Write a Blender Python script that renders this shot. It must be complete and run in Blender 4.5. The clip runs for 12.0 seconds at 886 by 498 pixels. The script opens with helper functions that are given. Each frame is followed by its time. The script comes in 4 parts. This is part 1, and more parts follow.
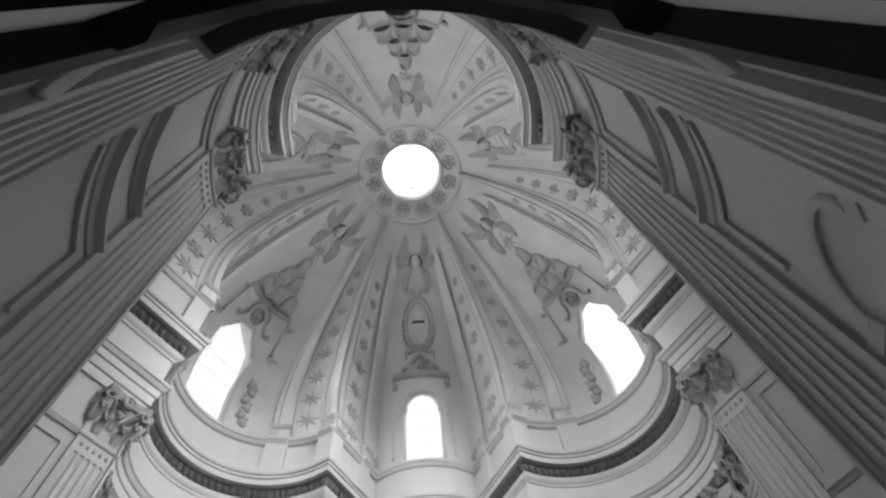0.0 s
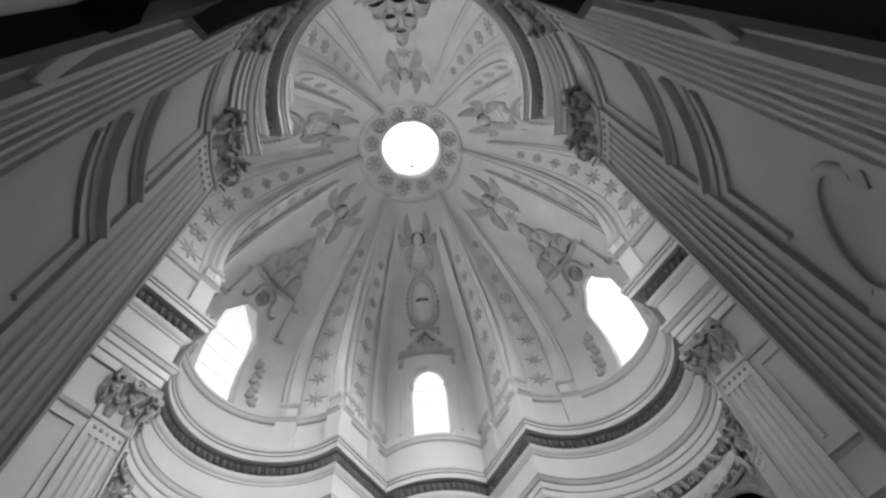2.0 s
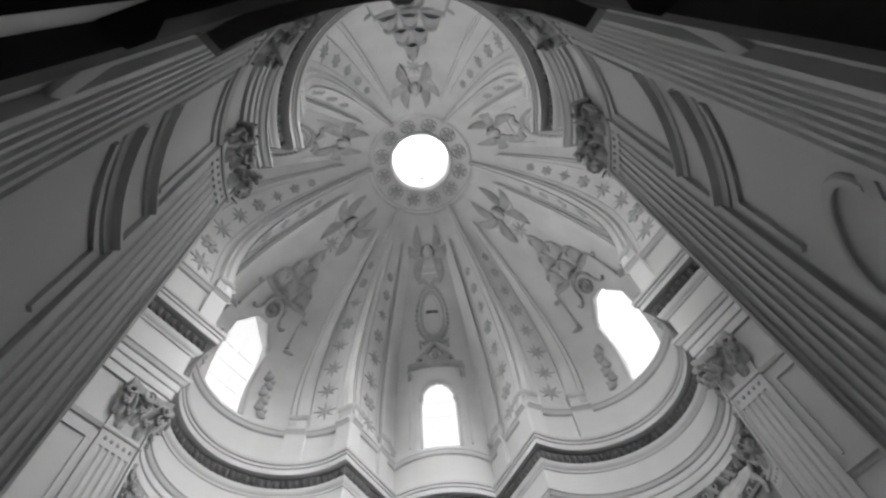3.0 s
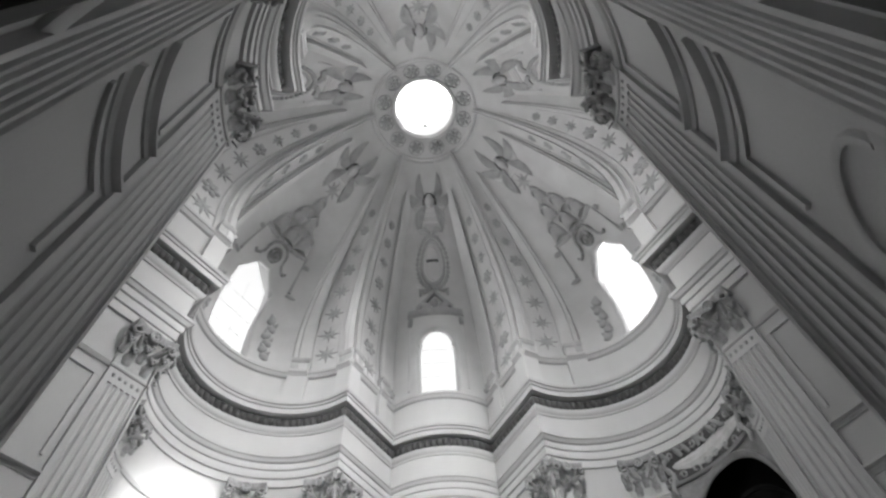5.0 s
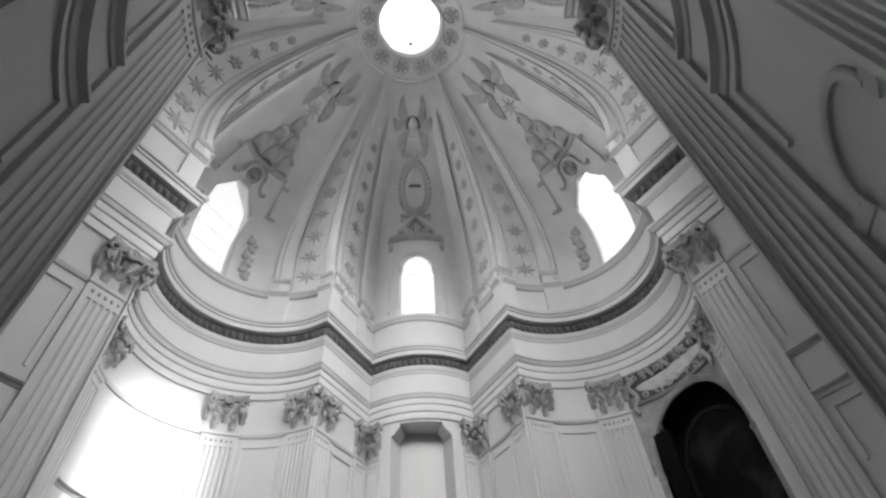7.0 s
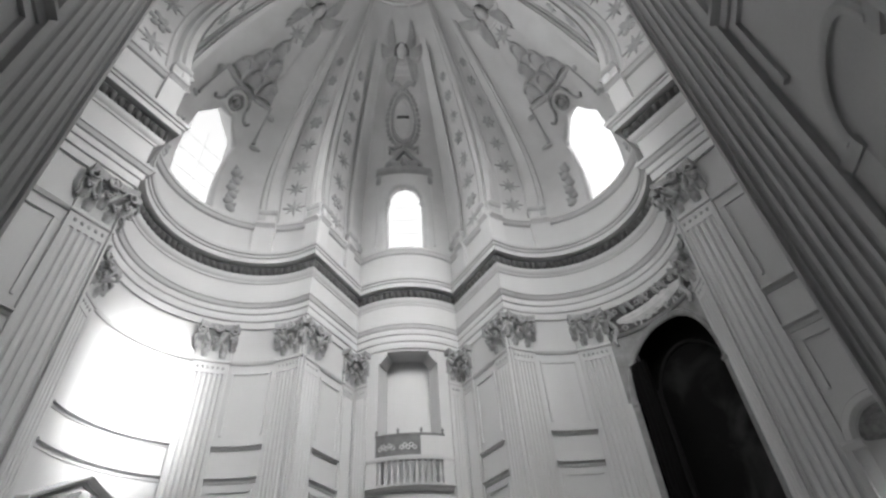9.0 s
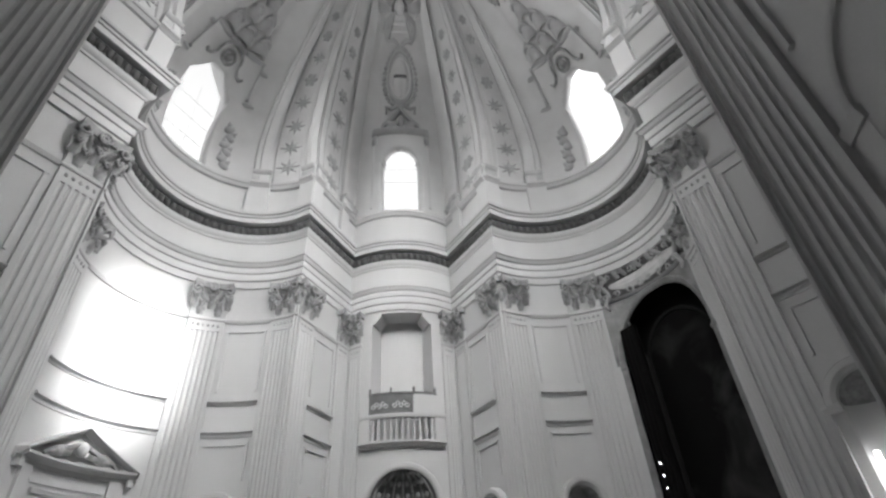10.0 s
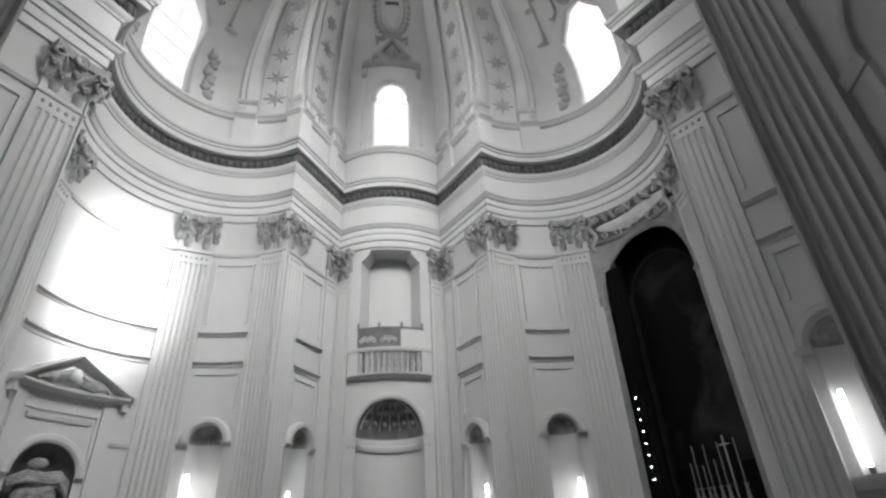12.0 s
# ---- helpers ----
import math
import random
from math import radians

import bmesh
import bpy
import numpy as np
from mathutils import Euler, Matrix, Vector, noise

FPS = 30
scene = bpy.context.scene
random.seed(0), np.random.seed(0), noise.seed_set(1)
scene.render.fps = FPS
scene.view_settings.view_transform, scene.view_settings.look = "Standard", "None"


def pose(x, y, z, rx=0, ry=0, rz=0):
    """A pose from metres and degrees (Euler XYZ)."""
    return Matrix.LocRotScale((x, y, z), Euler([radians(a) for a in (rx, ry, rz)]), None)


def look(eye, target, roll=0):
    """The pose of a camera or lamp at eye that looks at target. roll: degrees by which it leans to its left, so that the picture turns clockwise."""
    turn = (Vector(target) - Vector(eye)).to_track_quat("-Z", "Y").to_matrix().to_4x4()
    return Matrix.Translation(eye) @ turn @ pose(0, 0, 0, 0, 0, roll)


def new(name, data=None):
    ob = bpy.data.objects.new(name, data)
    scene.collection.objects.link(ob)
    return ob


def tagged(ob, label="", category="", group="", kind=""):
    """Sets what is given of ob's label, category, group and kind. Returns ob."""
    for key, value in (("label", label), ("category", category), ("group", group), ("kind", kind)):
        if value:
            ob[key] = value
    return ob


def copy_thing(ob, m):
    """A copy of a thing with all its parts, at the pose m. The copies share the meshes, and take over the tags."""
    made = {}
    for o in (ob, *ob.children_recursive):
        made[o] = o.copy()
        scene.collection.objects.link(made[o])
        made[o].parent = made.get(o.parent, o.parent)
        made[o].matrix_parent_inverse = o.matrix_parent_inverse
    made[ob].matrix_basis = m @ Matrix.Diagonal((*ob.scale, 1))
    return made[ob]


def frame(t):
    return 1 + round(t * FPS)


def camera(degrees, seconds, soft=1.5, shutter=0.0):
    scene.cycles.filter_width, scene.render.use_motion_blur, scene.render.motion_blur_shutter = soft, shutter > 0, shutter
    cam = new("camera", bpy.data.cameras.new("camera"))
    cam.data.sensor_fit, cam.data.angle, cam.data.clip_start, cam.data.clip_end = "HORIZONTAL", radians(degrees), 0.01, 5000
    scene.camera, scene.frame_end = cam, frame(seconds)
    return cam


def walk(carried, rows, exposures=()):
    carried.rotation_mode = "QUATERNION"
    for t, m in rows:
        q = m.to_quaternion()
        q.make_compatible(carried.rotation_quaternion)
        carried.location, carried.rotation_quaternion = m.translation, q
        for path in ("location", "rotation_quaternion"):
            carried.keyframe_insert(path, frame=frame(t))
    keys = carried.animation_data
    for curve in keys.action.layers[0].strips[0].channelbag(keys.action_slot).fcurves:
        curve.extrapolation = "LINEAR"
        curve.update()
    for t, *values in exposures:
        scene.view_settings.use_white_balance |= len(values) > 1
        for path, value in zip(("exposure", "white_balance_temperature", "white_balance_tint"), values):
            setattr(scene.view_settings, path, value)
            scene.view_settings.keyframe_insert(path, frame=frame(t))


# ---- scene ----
cam = camera(80.36, 12.0, soft=2.6)
EYE = Vector((0.050, -9.964, 1.60))
# seconds, yaw, pitch, lean to the left: the camera turns where it is
ROWS = [
    (0.0, -6.47, 62.48, -8.60),
    (0.5, -6.42, 61.37, -8.42),
    (1.0, -6.20, 60.10, -8.38),
    (1.5, -5.88, 59.82, -8.21),
    (2.0, -5.17, 60.10, -8.85),
    (2.5, -4.33, 60.88, -7.70),
    (3.0, -3.42, 61.55, -7.29),
    (5.0, -2.01, 56.08, -4.77),
    (5.5, -2.45, 54.41, -4.18),
    (6.0, -3.11, 51.84, -4.50),
    (6.5, -3.58, 49.97, -4.49),
    (7.0, -4.15, 47.88, -4.74),
    (9.0, -5.19, 40.61, -4.60),
    (9.5, -5.32, 38.23, -4.24),
    (10.0, -5.50, 36.54, -3.75),
    (10.5, -5.68, 34.51, -3.35),
    (11.0, -5.88, 32.62, -3.56),
    (11.5, -6.05, 30.60, -3.26),
    (12.0, -6.41, 29.77, -2.92),
]


def aim(yaw, pitch, lean):
    way = Vector((-math.sin(radians(yaw)) * math.cos(radians(pitch)), math.cos(radians(yaw)) * math.cos(radians(pitch)), math.sin(radians(pitch))))
    return look(EYE, EYE + way, lean)


walk(cam, [(t, aim(y, p, r)) for t, y, p, r in ROWS])

# ---------------------------------------------------------------- light
EXPOSURE = 2.77
# power and tilt of each window's daylight; those past 90 added to brighten the dome
LAMPS = {30: (21, 104), 90: (17, 104), 150: (38, 104), 210: (45, 86), 270: (140, 55), 330: (122, 55)}
LANTERN = 20
scene.view_settings.exposure = EXPOSURE
world = bpy.data.worlds.new("world")
scene.world = world
world.use_nodes = True
nt = world.node_tree
sky = nt.nodes.new("ShaderNodeTexSky")
sky.sky_type, sky.sun_disc = "NISHITA", False
sky.sun_elevation, sky.sun_rotation = radians(29.6), radians(121)
grey = nt.nodes.new("ShaderNodeRGBToBW")
nt.links.new(sky.outputs[0], grey.inputs[0])
nt.links.new(grey.outputs[0], nt.nodes["Background"].inputs[0])
nt.nodes["Background"].inputs[1].default_value = 0.13
sky.dust_density = 3.0
sun = new("sun", bpy.data.lights.new("sun", "SUN"))
sun.data.energy, sun.data.angle = 5.0, radians(7.5)
SUN_FROM, SUN_HIGH = 328.6, 29.6      # where the sun stands, degrees
sun.matrix_world = look((0, 0, 60), Vector((0, 0, 60)) - Vector((math.cos(radians(SUN_FROM)) * math.cos(radians(SUN_HIGH)), math.sin(radians(SUN_FROM)) * math.cos(radians(SUN_HIGH)), math.sin(radians(SUN_HIGH)))))


def area_lamp(name, m, w, h, power, spread=112):
    data = bpy.data.lights.new(name, "AREA")
    data.spread = radians(spread)
    data.shape, data.size, data.size_y, data.energy = "RECTANGLE", w, h, power
    ob = new(name, data)
    ob.matrix_world = m
    return ob


# ---------------------------------------------------------------- materials
def material(name, base, rough=0.7, grain=40.0, stain=1.2, amount=0.12, bump=0.12, metal=0.0, streak=False, gloss=0.5):
    m = bpy.data.materials.new(name)
    m.use_nodes = True
    t = m.node_tree
    bsdf = t.nodes["Principled BSDF"]
    co = t.nodes.new("ShaderNodeTexCoord")
    mp = t.nodes.new("ShaderNodeMapping")
    if streak:
        mp.inputs["Scale"].default_value = (1, 1, 0.18)
    t.links.new(co.outputs["Object"], mp.inputs[0])
    big = t.nodes.new("ShaderNodeTexNoise")
    big.inputs["Scale"].default_value, big.inputs["Detail"].default_value = stain, 6
    t.links.new(mp.outputs[0], big.inputs[0])
    fine = t.nodes.new("ShaderNodeTexNoise")
    fine.inputs["Scale"].default_value, fine.inputs["Detail"].default_value = grain, 4
    t.links.new(co.outputs["Object"], fine.inputs[0])
    mix = t.nodes.new("ShaderNodeMath")
    mix.operation = "MULTIPLY_ADD"
    mix.inputs[1].default_value = 0.3
    t.links.new(fine.outputs[0], mix.inputs[0])
    t.links.new(big.outputs[0], mix.inputs[2])
    ramp = t.nodes.new("ShaderNodeValToRGB")
    lo, hi = base * (1 - amount), min(base * (1 + amount * 0.5), 0.9)
    ramp.color_ramp.elements[0].position, ramp.color_ramp.elements[1].position = 0.4, 0.85
    ramp.color_ramp.elements[0].color = (lo, lo, lo, 1)
    ramp.color_ramp.elements[1].color = (hi, hi, hi, 1)
    t.links.new(mix.outputs[0], ramp.inputs[0])
    t.links.new(ramp.outputs[0], bsdf.inputs["Base Color"])
    bsdf.inputs["Roughness"].default_value, bsdf.inputs["Metallic"].default_value = rough, metal
    bsdf.inputs["Specular IOR Level"].default_value = gloss
    bm_ = t.nodes.new("ShaderNodeBump")
    bm_.inputs["Strength"].default_value, bm_.inputs["Distance"].default_value = bump, 0.02
    t.links.new(mix.outputs[0], bm_.inputs["Height"])
    t.links.new(bm_.outputs[0], bsdf.inputs["Normal"])
    return m


PLASTER = material("white_plaster", 0.50, 0.8, 30, 0.5, 0.10, 0.10, streak=True)
STUCCO = material("dome_stucco", 0.52, 0.85, 25, 0.6, 0.14, 0.15)
RELIEF = material("grey_relief_stucco", 0.35, 0.8, 30, 2.0, 0.2, 0.25)
FLUTED = material("pilaster_plaster", 0.48, 0.75, 30, 0.7, 0.10, 0.10, streak=True)
BELL = material("pale_capital_stucco", 0.46, 0.8, 30, 3.0, 0.2, 0.2)
CAPITAL = material("capital_stucco", 0.31, 0.8, 40, 5.0, 0.45, 0.4)
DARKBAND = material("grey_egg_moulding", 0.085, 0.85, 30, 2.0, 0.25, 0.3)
HEADS = material("pale_relief_stucco", 0.43, 0.85, 25, 2.5, 0.2, 0.25)
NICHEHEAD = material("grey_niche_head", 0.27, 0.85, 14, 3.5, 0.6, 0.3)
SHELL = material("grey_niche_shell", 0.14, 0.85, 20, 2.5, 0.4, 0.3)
FLOOR = material("marble_floor", 0.055, 0.35, 8, 1.0, 0.3, 0.05)
BLACKWOOD = material("dark_wood", 0.010, 0.85, 20, 3.0, 0.3, 0.2, gloss=0.15)
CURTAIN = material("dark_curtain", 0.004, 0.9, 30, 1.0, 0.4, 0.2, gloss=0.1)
BRASS = material("dull_brass", 0.35, 0.35, 30, 4.0, 0.2, 0.1, metal=0.9)
WAX = material("candle_wax", 0.18, 0.5, 20, 4.0, 0.1, 0.05)
LEAD = material("lead_glazing_bar", 0.12, 0.6, 20, 4.0, 0.2, 0.1)
# entrance doorway's plaster, with its shade put into the colour
DOORSHADE = material("shaded_door_plaster", 0.04, 0.8, 25, 1.5, 0.3, 0.15, gloss=0.2)
MARBLE = material("altar_marble", 0.19, 0.4, 8, 2.0, 0.35, 0.05)


def paint_material():
    m = bpy.data.materials.new("dark_altar_painting")
    m.use_nodes = True
    t = m.node_tree
    bsdf = t.nodes["Principled BSDF"]
    co = t.nodes.new("ShaderNodeTexCoord")
    n = t.nodes.new("ShaderNodeTexNoise")
    n.inputs["Scale"].default_value, n.inputs["Detail"].default_value, n.inputs["Distortion"].default_value = 0.55, 7, 0.8
    t.links.new(co.outputs["Object"], n.inputs[0])
    r = t.nodes.new("ShaderNodeValToRGB")
    r.color_ramp.elements[0].position, r.color_ramp.elements[1].position = 0.5, 0.78
    r.color_ramp.elements[0].color, r.color_ramp.elements[1].color = (0.004, 0.004, 0.004, 1), (0.035, 0.035, 0.035, 1)
    t.links.new(n.outputs[0], r.inputs[0])
    t.links.new(r.outputs[0], bsdf.inputs["Base Color"])
    bsdf.inputs["Roughness"].default_value = 0.95
    bsdf.inputs["Specular IOR Level"].default_value = 0.15
    return m


def glow_material(name, strength):
    m = bpy.data.materials.new(name)
    m.use_nodes = True
    bsdf = m.node_tree.nodes["Principled BSDF"]
    bsdf.inputs["Base Color"].default_value = (0.8, 0.8, 0.8, 1)
    bsdf.inputs["Emission Color"].default_value = (1, 1, 1, 1)
    bsdf.inputs["Emission Strength"].default_value = strength
    return m


PAINTING = paint_material()
BULB = glow_material("lit_bulb", 2.6)
TUBE = glow_material("lit_tube", 2.4)


def glass_material():
    m = bpy.data.materials.new("window_glass")
    m.use_nodes = True
    bsdf = m.node_tree.nodes["Principled BSDF"]
    bsdf.inputs["Transmission Weight"].default_value, bsdf.inputs["Roughness"].default_value = 1.0, 0.0
    bsdf.inputs["IOR"].default_value = 1.02
    return m


GLASS = glass_material()

# ---------------------------------------------------------------- plan
RV = 7.271                         # radius of the six corners
AP = RV * math.cos(radians(30))    # from the centre to the mouth of a bay
HALF = RV / 2                      # half the mouth of a bay, and the radius of a lobe
LOBES, CONVEX = (270, 30, 150), (90, 210, 330)
CP, CQ, BULGE = 9.22, 2.11, 8.47   # inner corner and middle of the bowed front
SIDE = math.hypot(CP - AP, HALF - CQ)
_sag = CP - BULGE
FRONT_R = (CQ * CQ + _sag * _sag) / (2 * _sag)
FRONT_C = BULGE + FRONT_R
FRONT_A = math.asin(CQ / FRONT_R)
FRONT_L = FRONT_R * FRONT_A
Z_NECK = 10.74
PLINTH = 0.17                      # everything on the walls up to the capitals stands this much higher
BACK = -0.075                      # wall face behind the pilaster faces


def lobe(s):
    """Point and inward normal, s metres along the lobe from its middle (towards +q)."""
    a = s / HALF
    return Vector((AP + HALF * math.cos(a), HALF * math.sin(a))), Vector((-math.cos(a), -math.sin(a)))


def side(s):
    """Along the straight side of a bowed bay from its outer corner (+q side)."""
    d = Vector((CP - AP, CQ - HALF)) / SIDE
    return Vector((AP, HALF)) + d * s, Vector((d.y, -d.x))


def front(s):
    """Along the bowed front from its middle (towards +q)."""
    a = s / FRONT_R
    return Vector((FRONT_C - FRONT_R * math.cos(a), FRONT_R * math.sin(a))), Vector((-math.cos(a), math.sin(a)))


def flat_path(p):
    return lambda s: (Vector((p, s)), Vector((-1, 0)))


# ---------------------------------------------------------------- mesh helpers
class Shape:
    """Vertices as (s along, d out of the wall, z) and faces."""

    def __init__(self):
        self.v, self.f = [], []

    def add(self, vs, fs):
        n = len(self.v)
        self.v += [tuple(q) for q in vs]
        self.f += [tuple(i + n for i in f) for f in fs]
        return self

    def join(self, other, ds=0, dd=0, dz=0, mirror=False):
        return self.add([((-s if mirror else s) + ds, d + dd, z + dz) for s, d, z in other.v], [f[::-1] if mirror else f for f in other.f])

    def bar(self, s0, s1, profile, n=1):
        """A closed profile of (d, z) drawn along s."""
        k = len(profile)
        vs = [(s0 + (s1 - s0) * i / n, d, z) for i in range(n + 1) for d, z in profile]
        fs = [(i * k + j, i * k + (j + 1) % k, (i + 1) * k + (j + 1) % k, (i + 1) * k + j) for i in range(n) for j in range(k)]
        fs += [tuple(range(k)), tuple(range(n * k, n * k + k))]
        return self.add(vs, fs)

    def box(self, s0, s1, d0, d1, z0, z1, n=1):
        return self.bar(s0, s1, [(d0, z0), (d1, z0), (d1, z1), (d0, z1)], n)

    def arc(self, sc, zc, r, profile, a0=0.0, a1=180.0, n=20, cap=True, squash=1.0):
        """A closed profile of (outward, d) drawn along an arc."""
        k = len(profile)
        vs = []
        for i in range(n + 1):
            a = radians(a0 + (a1 - a0) * i / n)
            vs += [(sc + (r + o) * math.cos(a), d, zc + (r + o) * math.sin(a) * squash) for o, d in profile]
        fs = [(i * k + j, i * k + (j + 1) % k, (i + 1) * k + (j + 1) % k, (i + 1) * k + j) for i in range(n) for j in range(k)]
        if cap:
            fs += [tuple(range(k)), tuple(range(n * k, n * k + k))]
        return self.add(vs, fs)

    def blob(self, c, r, nu=8, nv=5, tilt=0.0):
        """An ellipsoid with radii r."""
        vs, fs = [], []
        for j in range(nv + 1):
            b = math.pi * j / nv - math.pi / 2
            for i in range(nu):
                a = 2 * math.pi * i / nu
                x, y, z = r[0] * math.cos(b) * math.cos(a), r[1] * math.cos(b) * math.sin(a), r[2] * math.sin(b)
                vs.append((c[0] + x * math.cos(tilt) - z * math.sin(tilt), c[1] + y, c[2] + x * math.sin(tilt) + z * math.cos(tilt)))
        for j in range(nv):
            for i in range(nu):
                fs.append((j * nu + i, j * nu + (i + 1) % nu, (j + 1) * nu + (i + 1) % nu, (j + 1) * nu + i))
        return self.add(vs, fs)

    def tube(self, pts, radii, n=6):
        """A round bar through points (s, d, z)."""
        pts = [Vector(p) for p in pts]
        vs, fs = [], []
        for i, p in enumerate(pts):
            t = (pts[min(i + 1, len(pts) - 1)] - pts[max(i - 1, 0)]).normalized()
            a = t.cross(Vector((0, 1, 0)))
            a = a.normalized() if a.length > 1e-4 else Vector((1, 0, 0))
            b = t.cross(a)
            r = radii[i] if isinstance(radii, (list, tuple)) else radii
            vs += [p + (a * math.cos(q) + b * math.sin(q)) * r for q in (2 * math.pi * k / n for k in range(n))]
        m = len(pts)
        fs = [(i * n + k, i * n + (k + 1) % n, (i + 1) * n + (k + 1) % n, (i + 1) * n + k) for i in range(m - 1) for k in range(n)]
        fs += [tuple(range(n)), tuple(range((m - 1) * n, m * n))]
        return self.add(vs, fs)

    def leaf(self, base, tip, width, bulge, curl=0.0, n=5):
        """An acanthus leaf: a cupped, lobed blade from base to tip that curls forward at the tip."""
        b, t = Vector(base), Vector(tip)
        ax = t - b
        across = Vector((ax.z, 0, -ax.x)).normalized()
        vs, fs = [], []
        for i in range(n + 1):
            u = i / n
            w = width * (0.55 + 0.75 * u - 1.15 * u ** 3) * (1.0 + 0.22 * (i % 2))
            out = bulge * math.sin(u * math.pi * 0.75) + curl * u ** 3
            drop = curl * 0.5 * max(0, u - 0.7) * 3
            c = b + ax * u
            for k, e in ((-1, 0.0), (-0.5, 0.75), (0, 1.0), (0.5, 0.75), (1, 0.0)):
                vs.append((c.x + across.x * w * k, c.y + out + e * 0.35 * width, c.z + across.z * w * k - drop))
        for i in range(n):
            for k in range(4):
                fs.append((i * 5 + k, i * 5 + k + 1, (i + 1) * 5 + k + 1, (i + 1) * 5 + k))
        m = len(vs)
        vs += [(x, y - 0.3 * width, z) for x, y, z in vs]
        fs += [tuple(j + m for j in f[::-1]) for f in fs]
        return self.add(vs, fs)


def bent(shape, path=None, turn=0.0, flip=False):
    """World vertices of a shape laid on a path of a bay whose axis points to turn degrees."""
    c, s_ = math.cos(radians(turn)), math.sin(radians(turn))
    out = []
    for s, d, z in shape.v:
        p, n = path(s)
        x = p + n * d
        if flip:
            x = Vector((x.x, -x.y))
        out.append((x.x * c - x.y * s_, x.x * s_ + x.y * c, z + PLINTH if 0.05 < z < 12.6 else z))
    return out


def mesh_of(name, vs, fs, mat, sharp=35, weld=True):
    me = bpy.data.meshes.new(name)
    me.from_pydata([tuple(v) for v in vs], [], fs)
    if weld:
        b = bmesh.new()
        b.from_mesh(me)
        bmesh.ops.remove_doubles(b, verts=b.verts, dist=1e-4)
        bmesh.ops.recalc_face_normals(b, faces=b.faces)
        b.to_mesh(me)
        b.free()
    me.materials.append(mat)
    me.polygons.foreach_set("use_smooth", [True] * len(me.polygons))
    me.set_sharp_from_angle(angle=radians(sharp))
    return me


def obj(name, shape, mat, path=None, turn=0.0, parent=None, label="", flip=False, sharp=35, **tags):
    path = path or flat_path(0)
    me = mesh_of(name, bent(shape, path, turn, flip), shape.f, mat, sharp)
    ob = new(name, me)
    if parent is not None:
        ob.parent = parent
    if label or tags:
        tagged(ob, label=label, **tags)
    return ob


def thing(name, label, category, group="", kind=""):
    return tagged(new(name), label=label, category=category, group=group, kind=kind)


def spread(ob, angles):
    """Copies of a thing built in the bay at turn 0, at each angle; the first one is ob itself."""
    ob.matrix_basis = pose(0, 0, 0, 0, 0, angles[0])
    return [ob] + [copy_thing(ob, pose(0, 0, 0, 0, 0, a)) for a in angles[1:]]


# ---------------------------------------------------------------- the closed outline of the plan
def outline(lobe_cuts=(), front_cuts=()):
    """The whole outline: list of (point, inward offset vector, bay kind, bay angle, s)."""
    out = []
    wl, wc = 1.09, 0.92
    for ang in (30, 90, 150, 210, 270, 330):
        rot = Matrix.Rotation(radians(ang), 2)
        if ang in LOBES:
            ss = sorted(set([round(-HALF * math.pi / 2 + HALF * math.pi * i / 40, 4) for i in range(41)] + [round(c, 4) for c in lobe_cuts]))
            for i, s in enumerate(ss):
                p, n = lobe(s)
                if i == 0 or i == len(ss) - 1:
                    if i == len(ss) - 1:
                        continue
                    n1 = rot @ n                    # shared corner with the bay before
                    prev = Matrix.Rotation(radians(ang - 60), 2)
                    n0 = prev @ side(0)[1]
                    m = Matrix((n1, n0)).inverted() @ Vector((wl, wc))
                    out.append((rot @ p, m, "corner", ang, s))
                else:
                    out.append((rot @ p, rot @ n * wl, "lobe", ang, s))
        else:
            n_end = lobe(HALF * math.pi / 2)[1]
            prev = Matrix.Rotation(radians(ang - 60), 2)
            p, n = side(0)
            p, n = Vector((p.x, -p.y)), Vector((n.x, -n.y))
            m = Matrix((prev @ n_end, rot @ n)).inverted() @ Vector((wl, wc))
            out.append((rot @ p, m, "corner", ang, -9.0))
            for i in range(1, 8):
                q, _ = side(SIDE * i / 8)
                out.append((rot @ Vector((q.x, -q.y)), rot @ n * wc, "side", ang, -9.0 + SIDE * i / 8))
            nf = front(-FRONT_L)[1]
            q = front(-FRONT_L)[0]
            m = Matrix((rot @ n, rot @ nf)).inverted() @ Vector((wc, wc))
            out.append((rot @ q, m, "inner", ang, -FRONT_L))
            ss = sorted(set([round(-FRONT_L + 2 * FRONT_L * i / 20, 4) for i in range(1, 20)] + [round(c, 4) for c in front_cuts]))
            for s in ss:
                q, nn = front(s)
                out.append((rot @ q, rot @ nn * wc, "front", ang, s))
            q, nf = front(FRONT_L)
            n2 = side(SIDE)[1]
            m = Matrix((rot @ n2, rot @ nf)).inverted() @ Vector((wc, wc))
            out.append((rot @ q, m, "inner", ang, FRONT_L))
            for i in range(7, 0, -1):
                q, nn = side(SIDE * i / 8)
                out.append((rot @ q, rot @ nn * wc, "side", ang, 9.0 - SIDE * i / 8))
    return out


LOOP = outline()


def ring(name, profile, mat, label, closed=False, sharp=30):
    """A profile of (d, z) drawn round the whole outline."""
    k, n = len(profile), len(LOOP)
    vs = [(p.x + m.x * d, p.y + m.y * d, z) for p, m, *_ in LOOP for d, z in profile]
    fs = []
    for i in range(n):
        j = (i + 1) % n
        for a in range(k if closed else k - 1):
            b = (a + 1) % k
            fs.append((i * k + a, j * k + a, j * k + b, i * k + b))
    ob = new(name, mesh_of(name, vs, fs, mat, sharp))
    return tagged(ob, label=label, category="moulding", kind="structure")


